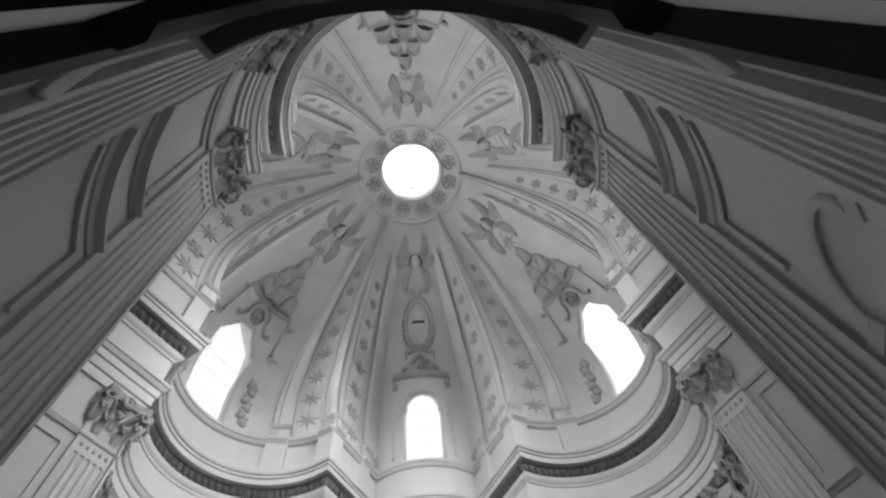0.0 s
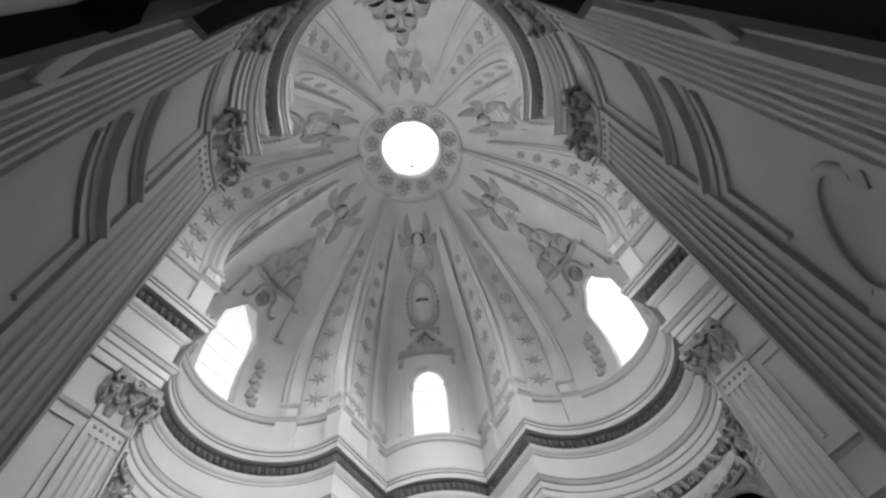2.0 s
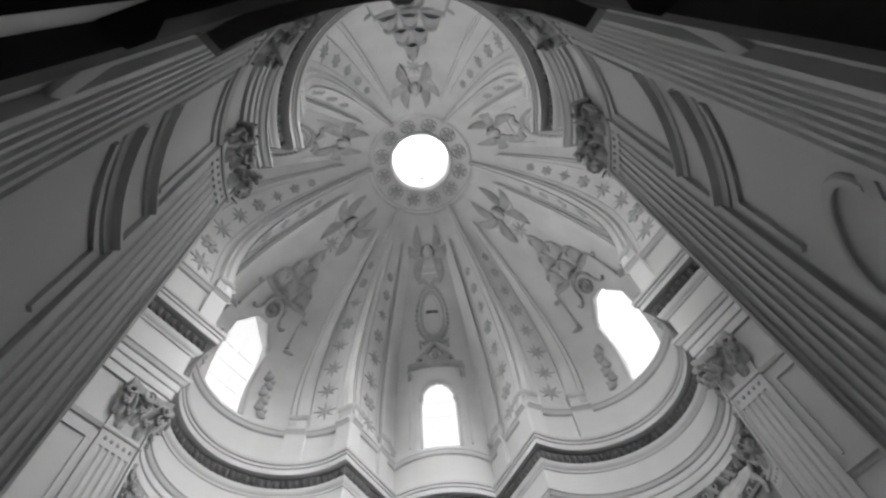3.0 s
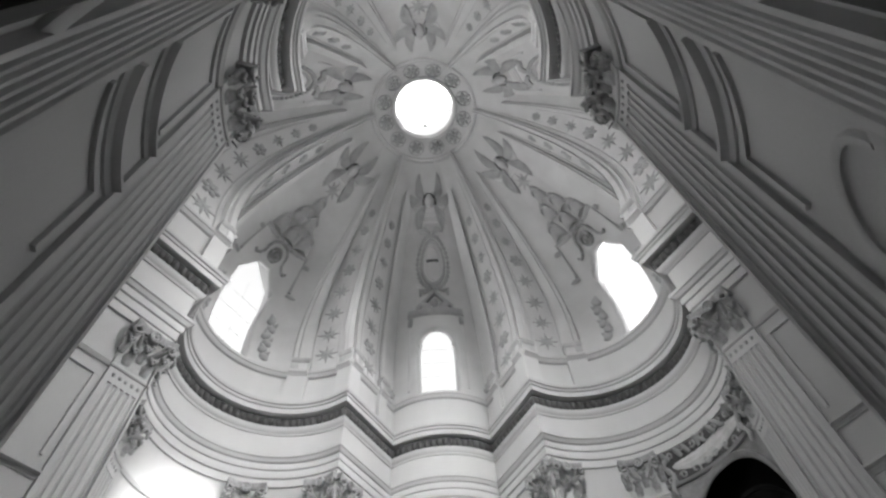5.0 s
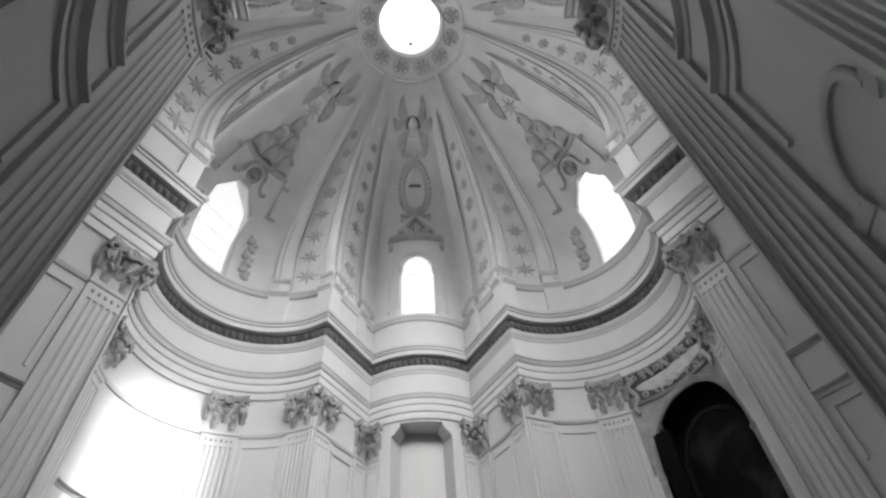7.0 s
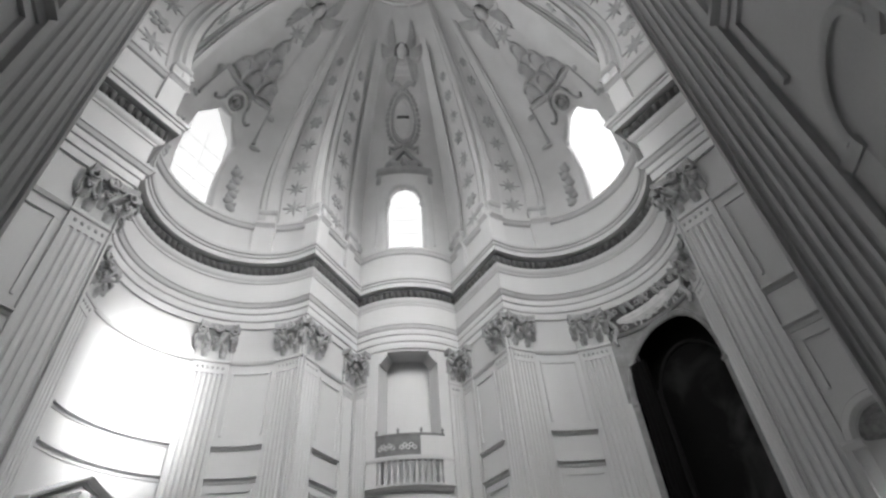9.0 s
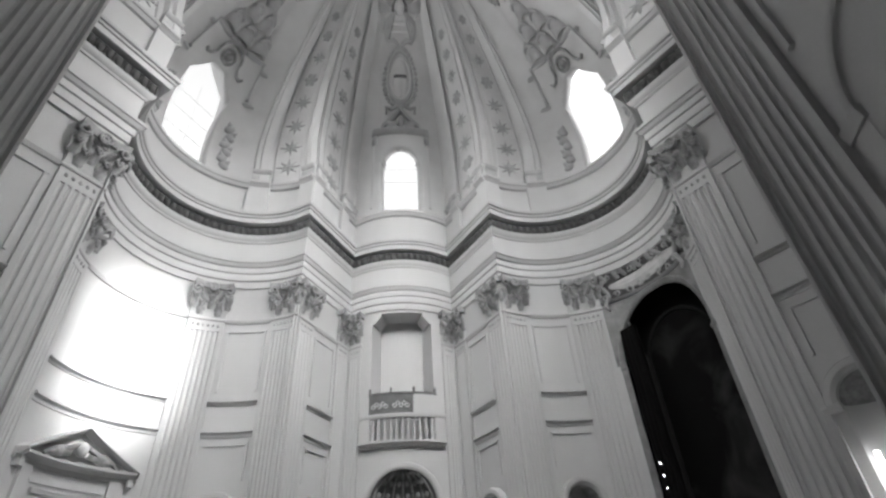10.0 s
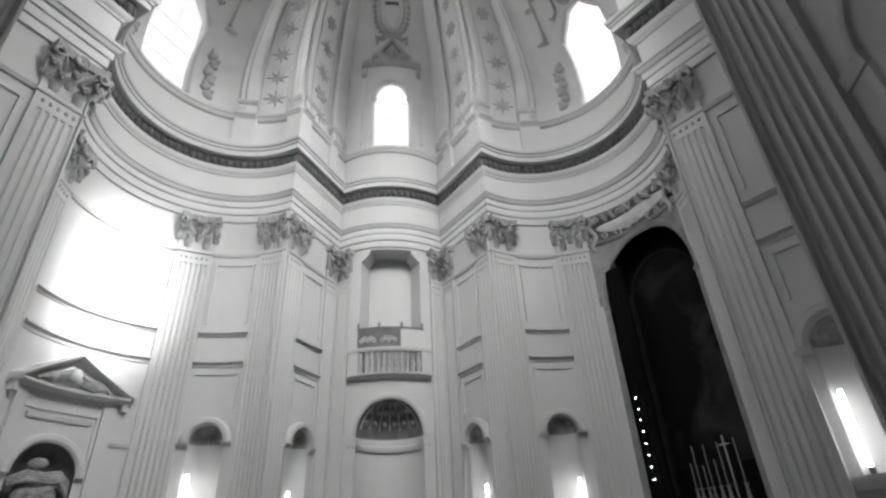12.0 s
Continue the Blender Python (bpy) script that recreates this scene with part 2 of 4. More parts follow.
ring("trim_architrave", [(-0.5, 12.32), (0.0, 12.32), (0.0, 12.58), (-0.012, 12.6), (0.05, 12.62), (0.05, 12.88), (0.04, 12.9), (0.09, 12.92), (0.09, 13.13), (0.08, 13.15), (0.14, 13.18), (0.20, 13.3), (0.24, 13.32), (0.24, 13.42), (-0.5, 13.42)],
     PLASTER, "stepped white plaster architrave on the pilaster capitals", True)
ring("trim_frieze", [(-0.5, 13.42), (0.0, 13.42), (0.0, 14.36), (-0.5, 14.36)], PLASTER, "plain white plaster frieze band", True)
ring("trim_bed_moulding", [(-0.5, 14.36), (0.04, 14.36), (0.06, 14.42), (0.05, 14.44), (0.12, 14.5), (0.17, 14.62), (0.17, 14.66), (0.10, 14.68), (0.10, 15.12), (-0.5, 15.12)], PLASTER, "white plaster bed moulding under the cornice", True)
ring("trim_cornice", [(-0.5, 15.12), (0.36, 15.12), (0.37, 15.32), (0.34, 15.34), (0.41, 15.36), (0.42, 15.44), (0.40, 15.46), (0.47, 15.48), (0.50, 15.56), (0.50, 15.60), (0.40, 15.62), (-0.5, 15.66)],
     PLASTER, "projecting white plaster cornice following the star plan", True)
# the overhanging cornice's shade is put into this band's colour
ring("trim_egg_band", [(0.04, 14.70), (0.106, 14.70), (0.106, 15.10), (0.04, 15.10)], DARKBAND, "band behind the egg moulding, cornice shade in its dark grey", True)
ring("wall_attic", [(-0.06, 15.64), (-0.06, 17.22), (-0.08, 17.24), (0.02, 17.27), (0.10, 17.4), (0.15, 17.42), (0.15, 17.53), (-0.12, 17.56), (-0.9, 17.56), (-0.9, 15.64)], PLASTER, "plain white plaster attic wall above the cornice", True)


# ---------------------------------------------------------------- dome
FOLD = [(17.5, 7.30), (18.2, 7.42), (19.2, 7.58), (20.2, 7.66), (21.2, 7.62), (22.2, 7.44), (23.2, 7.14), (24.2, 6.76), (25.2, 6.28), (26.2, 5.70),
        (27.2, 5.06), (28.2, 4.36), (29.0, 3.76), (29.6, 3.28), (30.15, 2.85)]
Z_RING = 30.15


def fold_r(z):
    for (z0, r0), (z1, r1) in zip(FOLD, FOLD[1:]):
        if z <= z1:
            return r0 + (r1 - r0) * (z - z0) / (z1 - z0)
    return FOLD[-1][1]


def on_dome(base, z, lift=0.0):
    """The dome's surface above a point of the outline, at height z; lift: metres inward."""
    rho, th = base.length, math.atan2(base.y, base.x)
    u = (z - 17.5) / (Z_RING - 17.5)
    keep = (1 - u ** 1.6)
    k = fold_r(z) / RV
    r = k * (RV + (rho - RV) * keep) - lift
    r += 0.10 * keep * min(1.0, max(0.0, (rho - 8.9) / 0.8))
    return Vector((r * math.cos(th), r * math.sin(th), z))


LOBE_W, LOBE_SILL, LOBE_SPRING, LOBE_TOP = 1.10, 17.56, 21.8, 22.85
FRONT_W, FRONT_SILL, FRONT_SPRING = 0.96, 17.56, 20.95


def window_top(kind, s):
    """Height of the window opening above a point of the outline, or None."""
    if kind == "lobe":
        q = HALF * math.sin(s / HALF) if abs(s) < 3 else 9
        if abs(q) <= LOBE_W + 1e-3:
            return LOBE_SPRING + (LOBE_TOP - LOBE_SPRING) * min(1.0, (LOBE_W - abs(q)) / (LOBE_W * 0.72))
    if kind == "front":
        q = FRONT_R * math.sin(s / FRONT_R)
        if abs(q) <= FRONT_W + 1e-3:
            return FRONT_SPRING + math.sqrt(max(0, FRONT_W ** 2 - q * q))
    return None


def dome_point(entry, z):
    """on_dome, with the edges of the window openings kept upright."""
    p, _, kind, ang, s = entry
    v = on_dome(p, z)
    if window_top(kind, s) is None:
        return v
    rot = Matrix.Rotation(radians(ang), 3, "Z")
    w = rot.transposed() @ v
    q = HALF * math.sin(s / HALF) if kind == "lobe" else FRONT_R * math.sin(s / FRONT_R)
    return rot @ Vector((w.x, q, z))


def build_dome():
    cl = [HALF * math.asin(LOBE_W * f / HALF) for f in (-1, -0.64, -0.28, 0, 0.28, 0.64, 1)]
    cf = [FRONT_R * math.asin(FRONT_W * f / FRONT_R) for f in (-1, -0.97, -0.9, -0.75, -0.5, -0.25, 0, 0.25, 0.5, 0.75, 0.9, 0.97, 1)]
    loop = outline(cl, cf)
    zs = [17.5 + (Z_RING - 17.5) * i / 48 for i in range(49)]
    n = len(loop)
    vs, fs = [], []
    for i in range(n):
        a, b = loop[i], loop[(i + 1) % n]
        ta, tb = window_top(a[2], a[4]), window_top(b[2], b[4])
        hole = ta is not None and tb is not None and a[3] == b[3]
        for z0, z1 in zip(zs, zs[1:]):
            if hole:
                q = [max(z0, ta), max(z0, tb), max(z1, tb), max(z1, ta)]
                if q[3] - q[0] < 1e-5 and q[2] - q[1] < 1e-5:
                    continue
            else:
                q = [z0, z0, z1, z1]
            k = len(vs)
            vs += [dome_point(a, q[0]), dome_point(b, q[1]), dome_point(b, q[2]), dome_point(a, q[3])]
            fs.append((k, k + 1, k + 2, k + 3))
    me = mesh_of("dome", vs, fs, STUCCO, 25)
    # clean faces that the welding left with no area
    ob = tagged(new("ceiling_dome", me), label="white stucco star-shaped dome rising to a round eye", category="dome", kind="structure")
    sol = ob.modifiers.new("thickness", "SOLIDIFY")
    inward = sum(p.normal.x * p.center.x + p.normal.y * p.center.y for p in me.polygons) < 0
    sol.thickness, sol.offset = 0.5, -1.0 if inward else 1.0
    # splayed reveals of the windows
    for ang, kind, w, sill, far in [(a, "lobe", LOBE_W, LOBE_SILL, 11.1) for a in LOBES] + [(a, "front", FRONT_W, FRONT_SILL, 9.5) for a in CONVEX]:
        path = lobe if kind == "lobe" else front
        cuts = cl if kind == "lobe" else cf
        rot = Matrix.Rotation(radians(ang), 3, "Z")
        edge = []
        s = cuts[0]
        for j in range(13):
            z = sill + (window_top(kind, s) - sill) * j / 12
            edge.append((s, z))
        edge += [(c, window_top(kind, c)) for c in cuts[1:-1]]
        s = cuts[-1]
        edge += [(s, sill + (window_top(kind, s) - sill) * j / 12) for j in range(12, -1, -1)]
        inner, outer = [], []
        for s, z in edge:
            p = path(s)[0]
            v = on_dome(p, z)
            inner.append(rot @ Vector((v.x - 0.01, p.y, z)))
            outer.append(rot @ Vector((far, p.y * (1.42 if kind == "lobe" else 1.04), z + max(0.0, (far - v.x) * 1.25) * max(0.0, min(1.0, (z - sill) / 4.4)))))
        m = len(edge)
        f = [(j, j + 1, m + j + 1, m + j) for j in range(m - 1)] + [(m - 1, 0, m, 2 * m - 1)]
        tagged(new("window_reveal", mesh_of("window_reveal", inner + outer, f, STUCCO, 40)), label="deep plastered reveal of a dome window", category="window reveal", kind="structure")


build_dome()


def dome_strip(bay, path, s0, s1, z0, z1, lift, mat, name, n=3, rows=30, flip=False, parent=None):
    """A raised band on the dome above a stretch of the outline."""
    vs, fs = [], []
    for j in range(rows + 1):
        z = z0 + (z1 - z0) * j / rows
        for i in range(n + 1):
            p = path(s0 + (s1 - s0) * i / n)[0]
            if flip:
                p = Vector((p.x, -p.y))
            l = -0.05 if i in (0, n) else lift
            vs.append(on_dome(p, z, l))
            if i in (0, n):
                vs.append(on_dome(p, z, lift * 0.98))
    k = n + 3
    order = [0, 1] + [i + 1 for i in range(1, n)] + [n + 2, n + 1]
    for j in range(rows):
        for a, b in zip(order, order[1:]):
            fs.append((j * k + a, j * k + b, (j + 1) * k + b, (j + 1) * k + a))
    return new(name, mesh_of(name, vs, fs, mat, 30))


LQ = HALF * math.pi / 2          # from a lobe's middle to its corner
for flip in (False, True):
    for name, path, s0, s1, z1, bays in (("rib", lobe, LQ - 0.5, LQ - 0.005, 30.0, LOBES), ("rib", lobe, LQ - 2.75, LQ - 2.05, 28.6, LOBES), ("rib", side, 0.005, 0.42, 30.0, CONVEX), ("rib", side, 2.05, 2.45, 28.4, CONVEX)):
        t = thing("rib", "raised white stucco rib running up the dome", "rib", "ribs of the dome")
        mid, half = (s0 + s1) / 2, (s1 - s0) / 2
        dome_strip(0, path, s0, s1, 17.55, z1, 0.20, STUCCO, "band", flip=flip).parent = t
        dome_strip(0, path, mid - half * 0.55, mid + half * 0.55, 17.55, z1, 0.34, STUCCO, "roll", n=5, flip=flip).parent = t
        spread(t, bays)
    # thin mouldings along both edges of the bands of stars
    for path, s, z1, bays in ((lobe, LQ - 0.72, 28.8, LOBES), (lobe, LQ - 1.86, 28.2, LOBES), (side, 0.62, 28.8, CONVEX), (side, 1.86, 28.2, CONVEX)):
        ob = dome_strip(0, path, s - 0.045, s + 0.045, 17.8, z1, 0.07, STUCCO, "band_moulding", flip=flip)
        tagged(ob, label="thin stucco moulding edging a band of stars on the dome", category="moulding", group="edges of the star bands")
        spread(ob, bays)


# ring round the eye, eye and lantern
def turned(name, profile, mat, n=64, sharp=30, closed=False):
    vs = [(r * math.cos(2 * math.pi * i / n), r * math.sin(2 * math.pi * i / n), z) for i in range(n) for r, z in profile]
    k = len(profile)
    fs = [(i * k + a, ((i + 1) % n) * k + a, ((i + 1) % n) * k + (a + 1) % k, i * k + (a + 1) % k) for i in range(n) for a in range(k if closed else k - 1)]
    return new(name, mesh_of(name, vs, fs, mat, sharp))


tagged(turned("ceiling_ring", [(3.1, 30.4), (3.0, 30.08), (2.8, 30.05), (2.74, 30.18), (2.2, 30.48), (1.84, 30.66), (1.79, 30.56), (1.68, 30.58), (1.66, 30.72), (1.60, 30.74), (1.58, 31.8), (2.0, 31.9), (3.1, 31.5)], STUCCO),
       label="moulded stucco ring round the eye of the dome", category="ring", kind="structure")
tagged(turned("wall_lantern", [(1.58, 31.8), (1.8, 32.2), (1.8, 32.8), (2.0, 32.8), (2.0, 31.8)], STUCCO), label="low white drum under the lantern windows", category="lantern", kind="structure")

# ---------------------------------------------------------------- walls
def wall_grid(s0, s1, z0, z1, hole=None, ns=24, d=BACK):
    """A wall face with, if given, a round-headed opening hole = (middle, half width, sill, spring)."""
    sh = Shape()
    if hole is None:
        for i in range(ns):
            a, b = s0 + (s1 - s0) * i / ns, s0 + (s1 - s0) * (i + 1) / ns
            sh.add([(a, d, z0), (b, d, z0), (b, d, z1), (a, d, z1)], [(0, 1, 2, 3)])
        return sh
    c, w, sill, spring = hole
    cuts = [c - w * math.cos(math.pi * i / 16) for i in range(17)]
    xs = [s0 + (cuts[0] - s0) * i / 4 for i in range(4)] + cuts + [cuts[-1] + (s1 - cuts[-1]) * i / 4 for i in range(1, 5)]
    for a, b in zip(xs, xs[1:]):
        if a >= cuts[0] - 1e-6 and b <= cuts[-1] + 1e-6:
            ta, tb = (spring + math.sqrt(max(0, w * w - (x - c) ** 2)) for x in (a, b))
            sh.add([(a, d, ta), (b, d, tb), (b, d, z1), (a, d, z1)], [(0, 1, 2, 3)])
            if sill > z0:
                sh.add([(a, d, z0), (b, d, z0), (b, d, sill), (a, d, sill)], [(0, 1, 2, 3)])
        else:
            sh.add([(a, d, z0), (b, d, z0), (b, d, z1), (a, d, z1)], [(0, 1, 2, 3)])
    return sh


def niche_shapes(c, w, sill, spring, depth, d=BACK):
    """The concave back of a niche and its half dome."""
    back, head = Shape(), Shape()
    n = 14
    ang = [math.pi * i / n for i in range(n + 1)]
    for a, b in zip(ang, ang[1:]):
        pa, pb = ((c - w * math.cos(x), d - depth * math.sin(x)) for x in (a, b))
        back.add([(*pa, sill), (*pb, sill), (*pb, spring), (*pa, spring)], [(0, 1, 2, 3)])
        back.add([(*pa, sill), (*pb, sill), (c, d, sill)], [(0, 1, 2)])
    m = 8
    for a, b in zip(ang, ang[1:]):
        for j in range(m):
            e0, e1 = math.pi / 2 * j / m, math.pi / 2 * (j + 1) / m
            head.add([(c - w * math.cos(x) * math.cos(e), d - depth * math.sin(x) * math.cos(e), spring + w * math.sin(e)) for x, e in ((a, e0), (b, e0), (b, e1), (a, e1))], [(0, 1, 2, 3)])
    return back, head


def arch_frame(c, w, spring, width, out, d=BACK):
    sh = Shape()
    prof = [(0.0, d - 0.06), (0.0, d + out * 0.6), (width * 0.3, d + out), (width * 0.8, d + out), (width, d + out * 0.5), (width, d - 0.02)]
    sh.arc(c, spring, w, prof, n=22)
    return sh


def impost(sh, a, b, z, out=0.08, d=BACK):
    sh.bar(a, b, [(d - 0.02, z - 0.12), (d + out * 0.5, z - 0.12), (d + out, z - 0.03), (d + out, z + 0.02), (d - 0.02, z + 0.02)], 4)


ACX, AW, ASPR, ASQ = -0.12, 1.72, 8.5, 1.30   # altar arch: middle, half width, spring and rise
A25, A45, A68 = (HALF * radians(a) for a in (30.0, 48.5, 73.5))
LN = (A45 + A68) / 2              # middle of the small niche
SMALL = (0.50, 2.2, 4.46)         # half width, sill, spring


def outer_wall(turn, kind):
    sh = Shape()
    if kind == "lobe":
        sh.box(-A45, A45, -1.6, -1.2, 0, 17.5, 30)
        ob = obj("wall_outer", sh, PLASTER, lobe, turn)
    else:
        sh.box(-1.7, 1.7, -2.2, -1.8, 0, 17.5, 8)
        ob = obj("wall_outer", sh, PLASTER, flat_path(9.0), turn)
    return tagged(ob, label="plain plastered outer wall behind the bay", category="wall", kind="structure")


wall_no = 0
for ang in LOBES:
    wall_no += 1
    sh = Shape()
    for m in (1, -1):
        g = wall_grid(A45 - 0.08, A68 + 0.08, 0, 12.16, (LN, *SMALL), d=BACK)
        sh.join(g, mirror=m < 0)
        sh.join(wall_grid(A68 + 0.08, LQ + 0.1, 0, 12.16, ns=8), mirror=m < 0)
        sh.join(wall_grid(A25 - 0.05, A45 - 0.08, 0, 12.16, ns=8), mirror=m < 0)
    if ang == 30:
        mid = wall_grid(-A25 + 0.05, A25 - 0.05, 0, 12.16, (ACX, AW, 0.0, 9.0), ns=24)
    else:
        mid = wall_grid(-A25 + 0.05, A25 - 0.05, 0, 12.16, (0, 0.80, 0.0, 3.45), ns=24)
    sh.join(mid)
    obj("wall_%d" % wall_no, sh, PLASTER, lobe, ang, label="curved white plaster wall of a lobe of the church", category="wall", kind="structure")
    outer_wall(ang, "lobe")
for ang in CONVEX:
    wall_no += 1
    w = thing("wall_%d" % wall_no, "white plaster wall of a bowed bay of the church", "wall", kind="structure")
    for flip in (False, True):
        sh = wall_grid(-0.05, SIDE + 0.4, 0, 12.16, ((1.03 + 2.5) / 2, *SMALL), d=BACK)
        obj("wall_side", sh, PLASTER, side, ang, w, flip=flip)
    sh = Shape()
    F0 = 1.32
    for m in (1, -1):
        sh.join(wall_grid(F0, FRONT_L + 0.4, 0, 12.16, ns=6), mirror=m < 0)
    sh.join(wall_grid(-F0, F0, 0, 6.86, (0, 1.20, 0.4, 4.85), ns=16))
    obj("wall_front", sh, PLASTER, front, ang, w)
    outer_wall(ang, "front")

# floor, outer closing roof
fl = Shape()
fl.v, fl.f = [(-16, -16, 0), (16, -16, 0), (16, 16, 0), (-16, 16, 0), (-16, -16, -0.3), (16, -16, -0.3), (16, 16, -0.3), (-16, 16, -0.3)], [(0, 1, 2, 3), (7, 6, 5, 4), (0, 4, 5, 1), (1, 5, 6, 2), (2, 6, 7, 3), (3, 7, 4, 0)]
tagged(new("floor", mesh_of("floor", fl.v, fl.f, FLOOR)), label="polished grey marble floor of the church", category="floor", kind="structure")
gr = Shape()
gr.v, gr.f = [(-2000, -2000, -0.35), (2000, -2000, -0.35), (2000, 2000, -0.35), (-2000, 2000, -0.35)], [(0, 1, 2, 3)]
tagged(new("ground", mesh_of("ground", gr.v, gr.f, FLOOR)), label="grey paving outside the church", category="ground", kind="structure")

# ---------------------------------------------------------------- pilasters
def shaft(s0, s1, z0, z1, flutes=6, edge=0.10, d=0.0, sub=1):
    """A pilaster's shaft with hollow flutes, closed back to the wall."""
    w = s1 - s0
    pts = [(s0, BACK - 0.02), (s0, d)]
    pitch = (w - 2 * edge) / flutes
    for i in range(flutes):
        a = s0 + edge + pitch * i
        f = pitch * 0.17
        pts += [(a + f, d), (a + f + pitch * 0.10, d - 0.030), (a + pitch * 0.5, d - 0.048), (a + pitch - f - pitch * 0.10, d - 0.030), (a + pitch - f, d)]
    pts += [(s1, d), (s1, BACK - 0.02)]
    sh = Shape()
    k = len(pts)
    zs = [z0, z1 - 0.42]
    vs = [(s, q, z) for z in zs for s, q in pts]
    fs = [(j, j + 1, k + j + 1, k + j) for j in range(k - 1)]
    sh.add(vs, fs)
    # plain neck above the flutes and the foot
    nn = 6
    sh.box(s0, s1, BACK - 0.02, d, z1 - 0.42, z1, nn)
    sh.box(s0 - 0.04, s1 + 0.04, BACK - 0.02, d + 0.05, z0 - 0.4, z0, nn)
    sh.bar(s0, s1, [(d - 0.03, z0 - 0.02), (d + 0.06, z0 - 0.02), (d + 0.06, z0 + 0.1), (d - 0.03, z0 + 0.12)], nn)
    return sh


def astragal(s0, s1, z, n=6):
    return Shape().bar(s0, s1, [(BACK, z - 0.02), (0.03, z - 0.02), (0.055, z + 0.02), (0.055, z + 0.04), (0.03, z + 0.08), (BACK, z + 0.08)], n)


def capital(w, h=1.30, left=True, right=True):
    """A Corinthian capital: bell, two rows of leaves, corner volutes, rosette, abacus. s from 0 to w, z from 0 to h."""
    bell, leaves, volutes, abacus = Shape(), Shape(), Shape(), Shape()
    bell.bar(0.0, w, [(BACK - 0.05, 0), (0.0, 0), (0.0, 0.30), (-0.01, 0.60), (0.02, 0.95), (0.09, 1.14), (BACK - 0.05, 1.14)], 6)
    rows = [(w * (i + 0.5) / 2, 0.10, 0.55, 0.15) for i in range(2)]
    rows += [(c, 0.36, 0.80, 0.12) for c, on in ((0.02, left), (w / 2, True), (w - 0.02, right)) if on]
    for c, z0, z1, wide in rows:
        leaves.leaf((c, 0.0, z0), (c, 0.05, z1), wide, 0.03, 0.17, 6)
        for sgn in (-1, 1):                          # the drooping, heart-shaped tip, with the shade below it in its dark grey
            leaves.blob((c + sgn * 0.05, 0.19, z1 - 0.05), (0.065, 0.07, 0.10), 7, 5, -sgn * 0.5)
        leaves.blob((c, 0.20, z1 - 0.13), (0.045, 0.06, 0.07), 6, 4)
    for sgn, c0, on in ((-1, 0.06, left), (1, w - 0.06, right)):
        mid = w / 2
        pts, rad = [], []
        for i in range(15):                          # scroll at the corner
            a = i / 14 * 2.6 * math.pi
            r = 0.18 * (1 - 0.055 * i)
            pts.append((c0 + sgn * (0.03 - r * math.cos(a)), 0.22 + 0.012 * i, 0.99 + r * math.sin(a)))
            rad.append(0.040)
        pts = [(mid + sgn * 0.12, 0.03, 0.62), (mid + sgn * w * 0.22, 0.10, 0.78), (c0 - sgn * 0.16, 0.19, 0.93)] + pts
        volutes.tube(pts, [0.03, 0.04, 0.045] + rad, 5)
        volutes.tube([(c0 + sgn * 0.12, 0.12, 0.90), (c0 + sgn * 0.16, 0.10, 0.72), (c0 + sgn * 0.12, 0.05, 0.52), (c0 + sgn * 0.15, 0.02, 0.40)], [0.07, 0.06, 0.05, 0.03], 6)
        q = []
        for i in range(11):                          # inner scroll
            a = i / 10 * 2.2 * math.pi
            r = 0.10 * (1 - 0.07 * i)
            q.append((mid + sgn * (0.13 - r * math.cos(a)) - sgn * 0.02, 0.13, 0.98 + r * math.sin(a)))
        volutes.tube(q, 0.028, 5)
        leaves.leaf((mid + sgn * 0.14, 0.02, 0.60), (c0 - sgn * 0.08, 0.24, 0.84), 0.09, 0.05, 0.14)
    # abacus with hollow sides
    m = 10
    vs = []
    for i in range(m + 1):
        u = i / m
        s = -0.10 + (w + 0.20) * u
        out = 0.16 + 0.14 * (2 * u - 1) ** 2
        vs += [(s, BACK, 1.14), (s, out - 0.03, 1.14), (s, out, 1.2), (s, out + 0.02, h + 0.05), (s, BACK, h + 0.05)]
    abacus.add(vs, [(i * 5 + j, i * 5 + j + 1, (i + 1) * 5 + j + 1, (i + 1) * 5 + j) for i in range(m) for j in range(4)] + [(0, 1, 2, 3, 4), tuple(range(m * 5, m * 5 + 5))])
    for k in range(8):
        a = 2 * math.pi * k / 8
        volutes.blob((w / 2 + 0.09 * math.cos(a), 0.23, 1.19 + 0.09 * math.sin(a)), (0.06, 0.03, 0.045), 6, 4, a)
    volutes.blob((w / 2, 0.25, 1.19), (0.05, 0.05, 0.05), 8, 5)
    volutes.arc(w / 2, 1.15, 0.12, [(0, 0.16), (0, 0.27), (0.03, 0.29), (0.06, 0.27), (0.06, 0.16)], 0, 360, 14, cap=False)
    return bell, leaves, volutes, abacus


def pilaster(name, path, s0, s1, label, bays, flutes=6, flip=False, left=True, right=True):
    t = thing(name, label, "pilaster", "fluted pilasters of the church")
    obj("shaft", shaft(s0, s1, 1.3, Z_NECK, flutes), FLUTED, path, 0, t, flip=flip)
    for i in range(flutes):
        pitch = (s1 - s0 - 0.2) / flutes
        obj("flute_drop", Shape().blob((s0 + 0.10 + pitch * (i + 0.5), 0.0, Z_NECK - 0.2), (pitch * 0.26, 0.035, 0.06), 6, 4), CAPITAL, path, 0, t, flip=flip)
    obj("astragal", astragal(s0 - 0.03, s1 + 0.03, Z_NECK), FLUTED, path, 0, t, flip=flip)
    cap = thing("capital", "", "")
    cap.parent = t
    for nm, sh in zip(("bell", "acanthus_leaves", "scrollwork", "abacus"), capital(s1 - s0, 1.30, left, right)):
        moved = Shape().join(sh, s0, 0, Z_NECK + 0.06)
